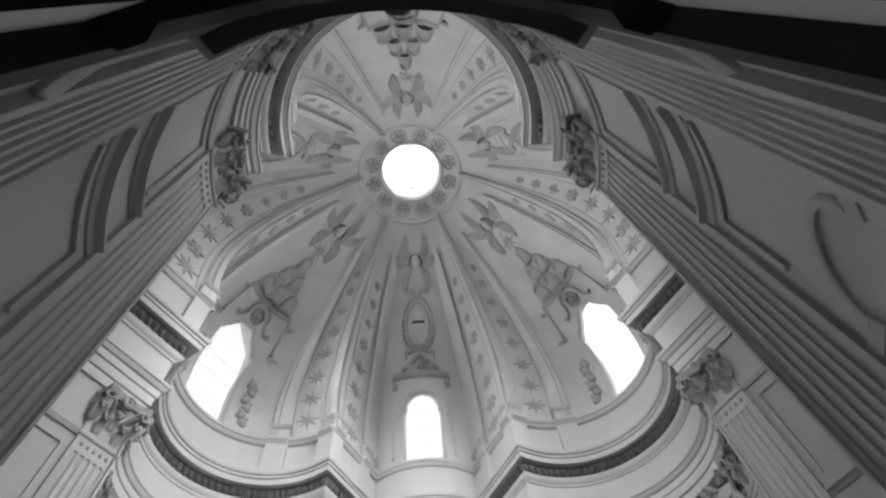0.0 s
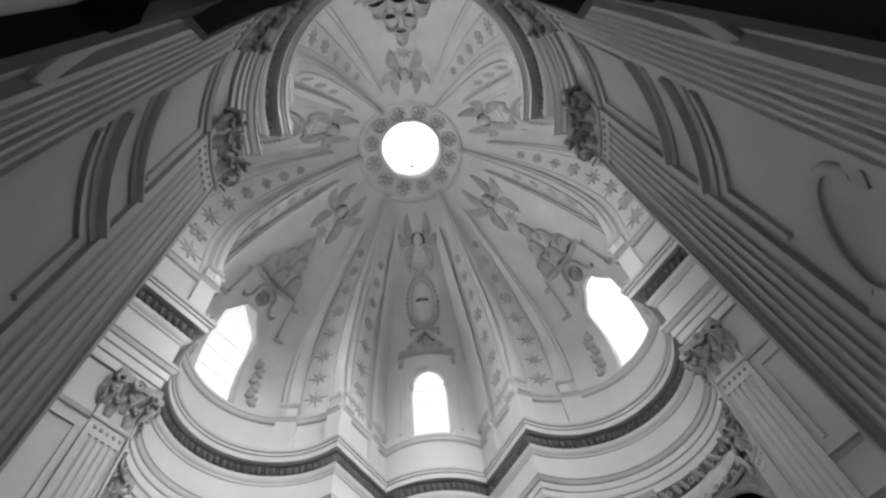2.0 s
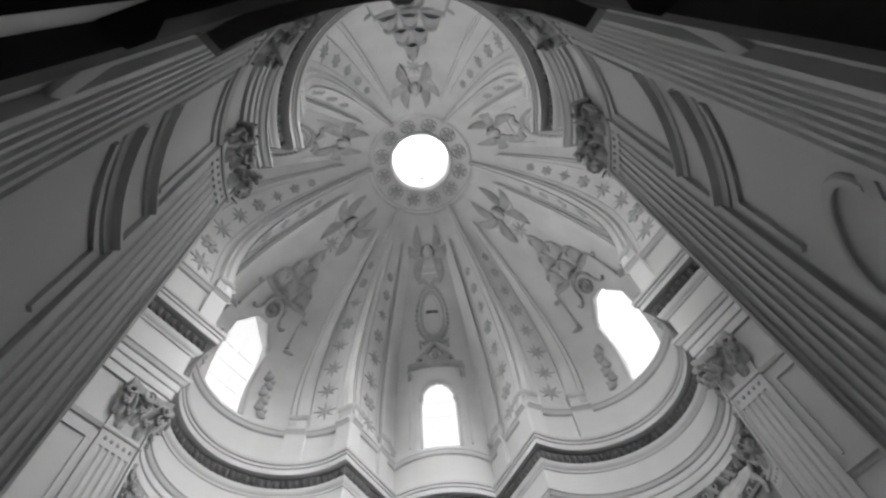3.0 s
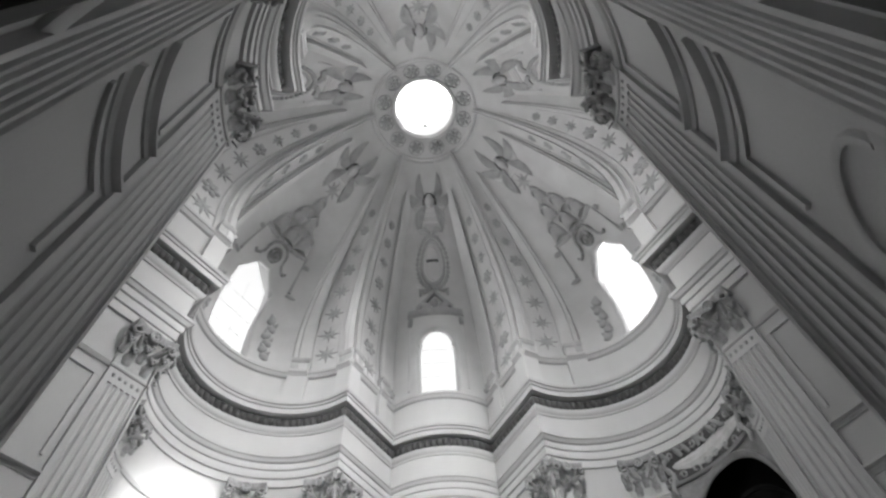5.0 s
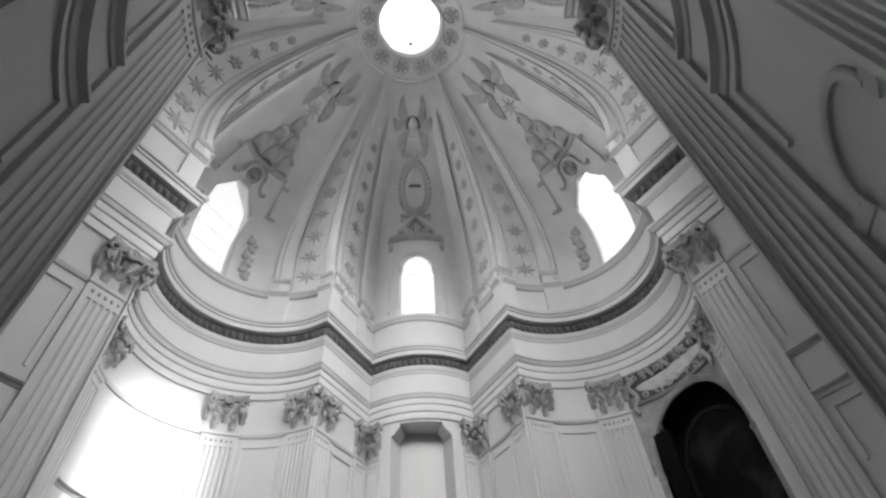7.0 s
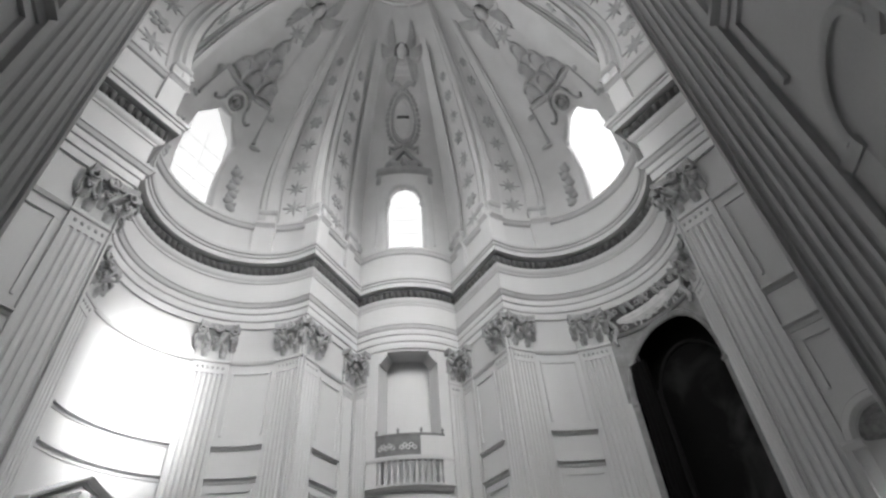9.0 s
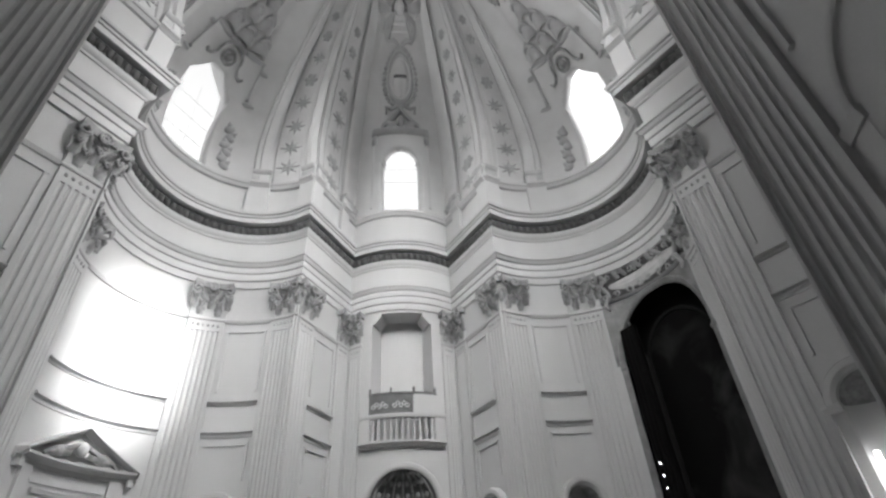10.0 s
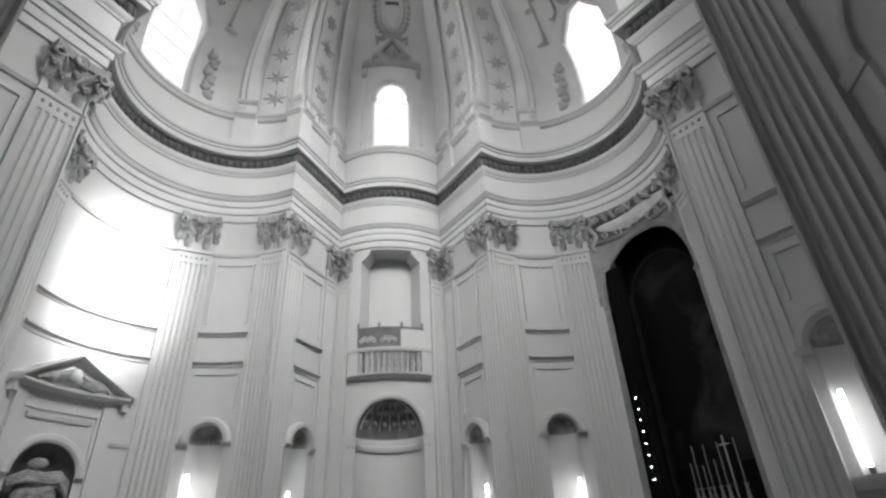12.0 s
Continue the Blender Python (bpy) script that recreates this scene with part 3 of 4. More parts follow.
        obj(nm, moved, BELL if nm == "bell" else CAPITAL, path, 0, cap, "carved grey stucco " + nm.replace("_", " "), flip=flip)
    return spread(t, bays)


for flip in (False, True):
    pilaster("pilaster", lobe, A25, A45, "fluted white pilaster with a carved Corinthian capital", LOBES, 6, flip)
    pilaster("corner_pilaster", lobe, A68, LQ, "fluted white corner pilaster with a carved Corinthian capital, lobe side", LOBES, 6, flip)
    pilaster("corner_pilaster", side, 0.0, 1.05, "fluted white corner pilaster with a carved Corinthian capital, bowed bay side", CONVEX, 5, flip)
    pilaster("inner_pilaster", side, SIDE - 0.75, SIDE - 0.02, "narrow fluted pilaster in the inner corner", CONVEX, 4, flip)
    pilaster("front_pilaster", front, FRONT_L - 0.62, FRONT_L - 0.02, "narrow fluted pilaster beside the balcony", CONVEX, 3, flip)

# ---------------------------------------------------------------- leaf eggs under the cornice
trim = bpy.data.objects["trim_bed_moulding"]
egg_shape = Shape().blob((0, 0, 0), (0.105, 0.10, 0.19), 8, 5)
egg_shape.box(0.118, 0.14, -0.06, 0.07, -0.18, 0.2)
# eggs carry the cornice's shade in the same dark grey
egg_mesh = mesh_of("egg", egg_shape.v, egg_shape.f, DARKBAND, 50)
band = [Vector((p.x + m.x * 0.13, p.y + m.y * 0.13)) for p, m, *_ in LOOP]
gap, count = 0.10, 0
for i, a in enumerate(band):
    b = band[(i + 1) % len(band)]
    d, along = (b - a).normalized(), (b - a).length
    while gap < along:
        at = a + d * gap
        egg = new("egg", egg_mesh)
        egg.parent = trim
        egg.matrix_basis = pose(at.x, at.y, 14.89, 0, 0, math.degrees(math.atan2(d.y, d.x)) + 180)
        gap += 0.262
    gap -= along

# ---------------------------------------------------------------- attic piers
for flip in (False, True):
    for path, s0, s1, bays in ((lobe, LQ - 0.62, LQ + 0.09, LOBES), (lobe, LQ - 2.85, LQ - 1.98, LOBES), (side, -0.09, 0.55, CONVEX), (side, 2.0, 2.55, CONVEX)):
        t = thing("attic_pier", "white plaster pier block on the attic, carrying a rib", "pier", "attic piers under the ribs")
        obj("body", Shape().box(s0, s1, -0.1, 0.12, 15.62, 17.36, 4), PLASTER, path, 0, t, flip=flip)
        obj("crown_moulding", Shape().bar(s0 - 0.0, s1, [(-0.1, 17.26), (0.14, 17.29), (0.23, 17.40), (0.29, 17.42), (0.29, 17.53), (-0.1, 17.57)], 4), PLASTER, path, 0, t, flip=flip)
        obj("pedestal", Shape().bar(s0 + 0.03, s1 - 0.0, [(-0.3, 17.55), (0.16, 17.55), (0.16, 18.0), (0.22, 18.04), (0.26, 18.14), (0.26, 18.2), (-0.3, 18.22)], 4), HEADS, path, 0, t, flip=flip)
        spread(t, bays)


# ---------------------------------------------------------------- reliefs on the dome
def climb(z):
    """How much of a step up the dome is vertical."""
    dr = (fold_r(z + 0.3) - fold_r(z - 0.3)) / 0.6 if 17.9 < z < 29.8 else 0.0
    return 1 / math.sqrt(1 + dr * dr)


def dome_mesh(name, shape, path, s0, z0, mat, flip=False, grow=1.0, sink=0.0):
    k, wide = climb(z0), min(RV / fold_r(z0), 2.0)
    vs = []
    for x, y, z in shape.v:
        p = path(s0 + x * grow * wide)[0]
        if flip:
            p = Vector((p.x, -p.y))
        vs.append(on_dome(p, min(z0 + z * grow * k, 30.1), y * grow - sink))
    return new(name, mesh_of(name, vs, shape.f, mat, 45))


def star(r, points=8, inner=0.34, high=0.10):
    sh = Shape()
    ring_ = []
    for i in range(points * 2):
        a = math.pi * i / points + math.pi / 2
        q = r * (1.0 if i % 4 == 0 else 0.82) if i % 2 == 0 else r * inner
        ring_.append((q * math.cos(a), 0.0, q * math.sin(a)))
    n = len(ring_)
    vs = [(0, high, 0)] + [(x * 1.0, 0.035, z) for x, y, z in ring_] + [(x, -0.10, z) for x, y, z in ring_]
    fs = [(0, 1 + i, 1 + (i + 1) % n) for i in range(n)] + [(1 + i, 1 + n + i, 1 + n + (i + 1) % n, 1 + (i + 1) % n) for i in range(n)]
    sh.add(vs, fs)
    sh.blob((0, high * 0.6, 0), (r * 0.2, 0.06, r * 0.2), 8, 4)
    return sh


def flower(r):
    sh = Shape()
    for i in range(6):
        a = 2 * math.pi * i / 6
        sh.blob((0.58 * r * math.cos(a), 0.02, 0.58 * r * math.sin(a)), (0.46 * r, 0.07, 0.30 * r), 8, 4, a)
    sh.blob((0, 0.06, 0), (0.26 * r, 0.07, 0.26 * r), 8, 4)
    return sh


STAR_Z = [(18.75, 0.64), (20.1, 0.56), (21.45, 0.56), (22.75, 0.50), (23.95, 0.44), (25.05, 0.40), (26.05, 0.36), (26.95, 0.32)]
for flip in (False, True):
    for path, s, bays in ((lobe, LQ - 1.28, LOBES), (side, 1.22, CONVEX)):
        for i, (z, r) in enumerate(STAR_Z):
            is_star = i in (0, 1, 2, 3, 5) if path is lobe else i in (0, 2, 3, 5)
            ob = dome_mesh("star_relief" if is_star else "flower_relief", star(r) if is_star else flower(r * 0.85), path, s, z + (0.0 if path is lobe else -0.25), RELIEF, flip)
            tagged(ob, label="eight-pointed grey stucco star on the dome" if is_star else "six-petalled grey stucco flower on the dome", category="relief", group="stars up the dome")
            spread(ob, bays)


def wing(sgn, ang, ln):
    """One spread wing: a fan of long feathers with a scalloped edge, rising to the shoulder."""
    n, m = 14, 6
    top, base = [], []
    for i in range(n + 1):
        b = radians(ang - 20 + 40 * i / n)
        lead = i / n if ang > -20 else 1 - i / n
        l = ln * (0.52 + 0.55 * lead - 0.10 * max(0, lead - 0.85) * 6) * (1.0 if i % 2 else 0.90)
        for j in range(m + 1):
            u = j / m
            x, z = sgn * (0.15 + l * u * math.cos(b)), l * u * math.sin(b)
            top.append((x, 0.05 + 0.10 * (1 - u) * math.sin(math.pi * min(1, u * 3 + 0.2) / 2) + (0.035 if i % 2 else 0.0) * u, z))
            base.append((x, -0.12, z))
    k = len(top)
    at = lambda i, j: i * (m + 1) + j
    fs = [(at(i, j), at(i + 1, j), at(i + 1, j + 1), at(i, j + 1)) for i in range(n) for j in range(m)]
    rim = [at(i, m) for i in range(n + 1)] + [at(n, j) for j in range(m - 1, -1, -1)] + [at(i, 0) for i in range(n - 1, -1, -1)] + [at(0, j) for j in range(1, m)]
    fs += [(p, q, q + k, p + k) for p, q in zip(rim, rim[1:] + rim[:1])]
    return Shape().add(top + base, fs)


for path, bays in ((lobe, LOBES), (front, CONVEX)):
    t = thing("winged_head_relief", "grey stucco head with six spread wings near the eye", "relief", "winged heads round the eye")
    hd = Shape().blob((0, 0.18, -0.02), (0.21, 0.22, 0.25), 12, 7)
    dome_mesh("head", hd, path, 0.0, 28.05, HEADS, grow=1.35).parent = t
    for sgn in (-1, 1):
        for ang, ln in ((52, 1.40), (2, 1.20), (-58, 1.25)):
            dome_mesh("wing", wing(sgn, ang, ln), path, 0.0, 28.05, RELIEF, grow=1.35).parent = t
    spread(t, bays)
    ob = dome_mesh("wreath_relief", Shape().arc(0, 0.02, 0.36, [(0, -0.1), (0, 0.16), (0.05, 0.2), (0.11, 0.16), (0.11, -0.1)], -35, 215, 18), path, 0.0, 28.05, DARKBAND)
    tagged(ob, label="dark grey stucco wreath round a winged head", category="relief", group="wreaths round the heads")
    spread(ob, bays)
    ob = dome_mesh("cloud_relief", Shape().arc(0, 0, 1.15, [(0, -0.1), (0, 0.05), (0.10, 0.09), (0.2, 0.05), (0.2, -0.1)], 200, 340, 18), path, 0.0, 28.52, STUCCO)
    tagged(ob, label="curved stucco moulding under a winged head", category="relief", group="mouldings under the heads")
    spread(ob, bays)

ros = flower(0.36)
ros.arc(0, 0, 0.40, [(0, -0.1), (0, 0.04), (0.05, 0.04), (0.05, -0.1)], 0, 360, 20, cap=False)
rm = mesh_of("rosette", ros.v, ros.f, RELIEF, 45)
for i in range(12):
    ob = tagged(new("rosette", rm), label="grey stucco rosette in the ring round the eye", category="rosette", group="rosettes round the eye")
    a = 30 * i + 15
    r = 2.27
    n = Vector((-0.42 * math.cos(radians(a)), -0.42 * math.sin(radians(a)), -0.9)).normalized()
    ob.matrix_basis = Matrix.Translation((r * math.cos(radians(a)), r * math.sin(radians(a)), 30.40)) @ n.to_track_quat("Y", "Z").to_matrix().to_4x4()


def hills():
    """Six rounded hills in a pyramid."""
    sh = Shape()
    for row, cnt in enumerate((3, 2, 1)):
        for i in range(cnt):
            x = (i - (cnt - 1) / 2) * 0.84
            z0 = row * 0.74
            vs, fs = [], []
            for j in range(6):
                u = j / 5
                w = 0.40 * math.sqrt(max(0.0, 1 - (u * 0.98) ** 2.4)) + 0.02
                for k in range(9):
                    b = math.pi * k / 8
                    vs.append((x - w * math.cos(b), -0.08 + 0.30 * math.sin(b) * (1 - 0.5 * u), z0 + u * 0.90))
            for j in range(5):
                for k in range(8):
                    fs.append((j * 9 + k, j * 9 + k + 1, (j + 1) * 9 + k + 1, (j + 1) * 9 + k))
            fs.append(tuple(45 + k for k in range(9)))
            sh.add(vs, fs)
            sh.arc(x, z0 + 0.32, 0.27, [(0, 0.1), (0, 0.24), (0.05, 0.24), (0.05, 0.1)], 20, 160, 8)
    return sh


t = dome_mesh("hills_relief", hills(), lobe, 0.0, 24.10, RELIEF, grow=1.15)
spread(tagged(t, label="six rounded stucco hills in a pyramid over a dome window", category="relief", group="hills over the windows"), LOBES)
t = dome_mesh("hill_star_relief", star(0.58), lobe, 0.0, 26.98, RELIEF)
spread(tagged(t, label="grey stucco star above the six hills", category="relief", group="stars above the hills"), LOBES)
sh = Shape().bar(-1.55, 1.55, [(-0.1, 0), (0.08, 0), (0.13, 0.05), (0.13, 0.10), (-0.1, 0.12)], 10)
for sgn in (-1, 1):
    pts = [(sgn * (1.55 + 0.12 * u), 0.1, 0.1 - 1.9 * u) for u in (0, 0.2, 0.4, 0.6, 0.8, 1.0)]
    sh.tube(pts, [0.06, 0.05, 0.05, 0.05, 0.06, 0.09], 6)
    for k, zz in enumerate((-0.25, -1.9)):
        sh.leaf((sgn * 1.6, 0.05, zz), (sgn * (1.95 + 0.1 * k), 0.1, zz - 0.20), 0.13, 0.05, 0.06)
t = dome_mesh("window_gable", sh, lobe, 0.0, 23.90, RELIEF)
spread(tagged(t, label="scrolled stucco gable over a dome window", category="gable", group="gables over the dome windows"), LOBES)
sh = Shape().arc(0, 0, 0.27, [(0, 0.0), (0, 0.14), (0.05, 0.18), (0.10, 0.14), (0.10, 0.0)], 0, 360, 20, cap=False)
sh.blob((0, 0.06, 0), (0.20, 0.12, 0.20), 10, 6)
for sgn in (-1, 1):
    # a scrolled arch over the ring, turned out at its foot
    pts = [(sgn * 0.62 * math.sin(radians(q)), 0.13, 0.62 * math.cos(radians(q))) for q in range(0, 100, 12)]
    pts += [(sgn * 0.64, 0.12, -0.25), (sgn * 0.78, 0.12, -0.48), (sgn * 0.98, 0.11, -0.58), (sgn * 1.08, 0.10, -0.46)]
    sh.tube(pts, [0.075] * 6 + [0.07] * (len(pts) - 6), 6)
    sh.tube([(sgn * 0.12, 0.10, 0.80), (sgn * 0.45, 0.10, 0.74), (sgn * 0.62, 0.10, 0.62)], 0.035, 6)
t = dome_mesh("shell_cartouche", sh, lobe, 0.0, 23.32, NICHEHEAD)
spread(tagged(t, label="round grey stucco cartouche with scrolls over a window", category="cartouche", group="cartouches over the windows"), LOBES)
for flip in (False, True):
    t = thing("fruit_festoon", "hanging grey stucco festoon beside a dome window", "festoon", "festoons beside the windows")
    for i in range(6):
        o = dome_mesh("fruit", Shape().blob((0.06 * (-1) ** i, 0.04, i * 0.46), (0.20, 0.12, 0.26), 8, 5, 0.6 * (-1) ** i), lobe, 1.72, 18.3, RELIEF, flip)
        o.parent = t
        o = dome_mesh("leaf", Shape().leaf((0, 0.02, i * 0.46), (0.22 * (-1) ** i, 0.06, i * 0.46 + 0.3), 0.14, 0.05, 0.06), lobe, 1.72, 18.3, RELIEF, flip)
        o.parent = t
    spread(t, LOBES)
    sh = Shape().blob((0, 0.04, 0), (0.42, 0.14, 0.26), 10, 5)
    for k in range(5):
        a = radians(20 + 35 * k)
        sh.leaf((0, 0.02, -0.1), (0.5 * math.cos(a), 0.08, 0.42 * math.sin(a)), 0.12, 0.06, 0.05)
    t = dome_mesh("scroll_relief", sh, side, 2.95, 18.2, RELIEF, flip)
    spread(tagged(t, label="grey stucco scroll at the foot of the dome", category="relief", group="scrolls at the foot of the dome"), CONVEX)

# bowed bays: window surround, little pediment, oval wreath
t = thing("window_surround", "moulded stucco surround with a small pediment over an arched window", "window surround", "surrounds of the arched windows")
for flip in (False, True):
    o = dome_mesh("jamb", Shape().box(-0.05, 0.05, -0.1, 0.09, 0, 4.2, 1), front, 1.42, 18.0, STUCCO, flip)
    o.parent = t
    o = dome_mesh("jamb_bracket", Shape().blob((0, 0.06, 0), (0.16, 0.14, 0.3), 8, 5), front, 1.42, 22.3, RELIEF, flip)
    o.parent = t
o = dome_mesh("ledge", Shape().bar(-1.62, 1.62, [(-0.15, -0.1), (0.16, -0.1), (0.30, 0.02), (0.30, 0.10), (-0.15, 0.14)], 12), front, 0.0, 22.66, RELIEF)
o.parent = t
ped = Shape()
for sgn in (-1, 1):
    n = 8
    vs = []
    for i in range(n + 1):
        u = i / n
        x, zz = sgn * 1.1 * (1 - u), 0.12 + 0.85 * u - 0.25 * u * (1 - u)
        vs += [(x, -0.1, zz - 0.09), (x, 0.24, zz - 0.09), (x, 0.30, zz + 0.08), (x, -0.1, zz + 0.1)]
    ped.add(vs, [(i * 4 + j, i * 4 + (j + 1) % 4, (i + 1) * 4 + (j + 1) % 4, (i + 1) * 4 + j) for i in range(n) for j in range(4)] + [(0, 1, 2, 3), tuple(range(n * 4, n * 4 + 4))])
    ped.leaf((sgn * 0.2, 0.1, 0.2), (sgn * 0.85, 0.12, 0.3), 0.2, 0.08, 0.05)
o = dome_mesh("pediment", ped, front, 0.0, 22.74, RELIEF)
o.parent = t
o = dome_mesh("head", Shape().blob((0, 0.2, 0), (0.20, 0.2, 0.26), 10, 6), front, 0.0, 23.05, RELIEF)
o.parent = t
spread(t, CONVEX)
t = thing("oval_wreath", "oval stucco wreath with a shield above an arched window", "wreath", "oval wreaths above the arched windows")
for i in range(34):
    a = 2 * math.pi * i / 34
    o = dome_mesh("wreath_leaf", Shape().blob((0.92 * math.cos(a), 0.06, 1.45 * math.sin(a)), (0.13, 0.12, 0.10), 6, 4, a), front, 0.0, 25.21, RELIEF)
    o.parent = t
o = dome_mesh("inner_moulding", Shape().arc(0, 0, 0.62, [(0, -0.1), (0, 0.06), (0.06, 0.09), (0.12, 0.06), (0.12, -0.1)], 0, 360, 32, cap=False, squash=1.75), front, 0.0, 25.21, RELIEF)
o.parent = t
o = dome_mesh("shield", Shape().blob((0, 0.0, 0), (0.5, 0.12, 0.95), 14, 8), front, 0.0, 25.21, STUCCO)
o.parent = t
o = dome_mesh("plaque", Shape().box(-0.36, 0.36, -0.1, 0.17, -0.05, 0.05, 4), front, 0.0, 25.26, DARKBAND)
o.parent = t
for sgn in (-1, 1):
    o = dome_mesh("scroll", Shape().tube([(sgn * 0.1, 0.1, 1.55), (sgn * 0.45, 0.14, 1.75), (sgn * 0.8, 0.1, 1.7), (sgn * 0.95, 0.08, 1.9)], [0.10, 0.12, 0.10, 0.07], 6), front, 0.0, 25.21, RELIEF)
    o.parent = t
    o = dome_mesh("scroll", Shape().tube([(sgn * 0.2, 0.1, -1.5), (sgn * 0.5, 0.14, -1.65), (sgn * 0.75, 0.1, -1.5), (sgn * 0.7, 0.08, -1.85)], [0.08, 0.10, 0.09, 0.06], 6), front, 0.0, 25.21, RELIEF)
    o.parent = t
spread(t, CONVEX)
sh = Shape().bar(-1.1, 1.1, [(-0.1, -0.05), (0.08, -0.05), (0.08, 0.05), (-0.1, 0.05)], 8)
for sgn in (-1, 1):
    sh.box(sgn * 1.1 - 0.05, sgn * 1.1 + 0.05, -0.1, 0.08, -0.9, 0.05)
t = dome_mesh("panel_moulding", sh, front, 0.0, 27.20, STUCCO)
spread(tagged(t, label="raised stucco panel edge under a winged head", category="moulding", group="panel edges on the dome"), CONVEX)

# ---------------------------------------------------------------- windows of the dome
win_no = 0
for kind, bays, w, sill, far in (("lobe", LOBES, LOBE_W, LOBE_SILL, 11.05), ("front", CONVEX, FRONT_W, FRONT_SILL, 9.45)):
    for ang in bays:
        win_no += 1
        t = thing("window_%d" % win_no, "tall clear-glazed dome window with thin lead bars", "window", kind="structure")
        top = LOBE_TOP if kind == "lobe" else FRONT_SPRING + FRONT_W
        k = 1.32
        for i in range(1, 3):
            x = -w * k + 2 * w * k * i / 3
            obj("glazing_bar", Shape().box(x - 0.0012, x + 0.0012, -0.005, 0.005, sill, top + 0.3), LEAD, flat_path(far), ang, t)
        for i in range(1, 5):
            z = sill + (top + 0.2 - sill) * i / 5
            obj("glazing_bar", Shape().box(-w * k, w * k, -0.005, 0.005, z - 0.0012, z + 0.0012), LEAD, flat_path(far), ang, t)

# lantern
turned_l = turned("lantern_cap", [(2.0, 37.8), (1.8, 37.8), (1.5, 38.8), (0.8, 39.5), (0.05, 39.7), (0.05, 40.0), (0.9, 39.8), (1.8, 39.0), (2.0, 37.8)], STUCCO, 32)
tagged(turned_l, label="white plaster cap closing the lantern", category="lantern", kind="structure")
for i in range(6):
    a = 60 * i + 30
    t = thing("lantern_pier", "white plaster pier between the lantern windows", "pier", "piers of the lantern")
    obj("body", Shape().box(-0.42, 0.42, -0.35, 0.0, 32.7, 37.9), STUCCO, flat_path(1.75), a, t)
    obj("half_column", Shape().tube([(0, 0.02, 32.7), (0, 0.02, 37.8)], 0.16, 10), STUCCO, flat_path(1.75), a, t)
rail = thing("lantern_railing", "thin dark iron railing at the lantern's edge", "railing")
obj("sill", Shape().box(-0.72, 0.72, -0.42, 0.0, 31.80, 31.90), STUCCO, flat_path(1.27), 270, rail, "white plaster sill")
obj("rail", Shape().tube([(-0.34, 0, 32.25), (0.34, 0, 32.25)], 0.02, 6), LEAD, flat_path(1.25), 270, rail)
for i in range(5):
    x = -0.30 + 0.60 * i / 4
    obj("baluster", Shape().tube([(x, 0, 31.74), (x, 0, 32.25)], 0.035, 6), LEAD, flat_path(1.25), 270, rail)

# ---------------------------------------------------------------- small niches with their frames and tubes
def small_niche(path, c, flip, bays, lit, head_mat=NICHEHEAD, deep=0.40, out=0.20, wide=0.23, low=()):
    t = thing("niche", "small round-headed wall niche with a moulded frame", "niche", "small niches between the pilasters")
    back, head = niche_shapes(c, *SMALL, deep)
    obj("back", back, PLASTER, path, 0, t, flip=flip)
    obj("half_dome", head, head_mat, path, 0, t, "stucco half dome of the niche", flip=flip)
    obj("arch_moulding", arch_frame(c, SMALL[0], SMALL[2], wide, out), PLASTER, path, 0, t, flip=flip)
    sh = Shape()
    impost(sh, c - SMALL[0] - 0.30, c - SMALL[0] + 0.02, SMALL[2], out * 0.8)
    obj("impost", sh, PLASTER, path, 0, t, flip=flip)
    sh = Shape()
    impost(sh, c + SMALL[0] - 0.02, c + SMALL[0] + 0.30, SMALL[2], out * 0.8)
    obj("impost", sh, PLASTER, path, 0, t, flip=flip)
    obj("sill", Shape().bar(c - 0.65, c + 0.65, [(BACK - 0.1, 1.98), (BACK + 0.1, 1.98), (BACK + 0.16, 2.12), (BACK + 0.16, 2.2), (BACK - 0.1, 2.2)], 4), PLASTER, path, 0, t, flip=flip)
    spread(t, bays)
    for bays_, z0, z1 in ((lit, 2.32, 3.6), (low, 2.32, 3.12)):
        if bays_:
            t = thing("tube_lamp", "lit white tube lamp standing in a niche", "lamp", "tube lamps in the niches")
            e = -0.34
            obj("tube", Shape().tube([(c + e, BACK + 0.04, z0), (c + e, BACK + 0.04, z1)], 0.04, 8), TUBE, path, 0, t, flip=flip)
            obj("stand", Shape().tube([(c + e, BACK + 0.04, 2.2), (c + e, BACK + 0.04, z0)], 0.05, 8), LEAD, path, 0, t, flip=flip)
            spread(t, bays_)


for flip in (False, True):
    small_niche(lobe, LN, flip, (30, 150), (150,), low=(30,))
    small_niche(lobe, LN, flip, (270,), (), PLASTER, 0.05, 0.05, 0.10)
    small_niche(side, (1.03 + 2.5) / 2, flip, CONVEX, (210, 330), low=(90,))

# string courses
for flip in (False, True):
    for path, s0, s1, bays, n in ((lobe, A45, A68, LOBES, 8), (side, 1.05, SIDE - 0.75, CONVEX, 1)):
        t = thing("string_course", "double white plaster string course between pilasters", "string course", "string courses on the walls")
        for z, h, nm in ((7.88, 0.14, "upper_band"), (6.93, 0.20, "lower_band")):
            obj(nm, Shape().bar(s0, s1, [(BACK - 0.02, z - h), (BACK + 0.03, z - h), (BACK + 0.045, z - h * 0.72), (BACK + 0.035, z - h * 0.66), (BACK + 0.05, z - h * 0.45), (BACK + 0.14, z - h * 0.30), (BACK + 0.14, z), (BACK - 0.02, z)], n), PLASTER, path, 0, t, flip=flip)
        obj("panel_edge", Shape().box(s0 + 0.14, s1 - 0.14, BACK - 0.02, BACK + 0.05, 6.48, 6.56, n), PLASTER, path, 0, t, flip=flip)
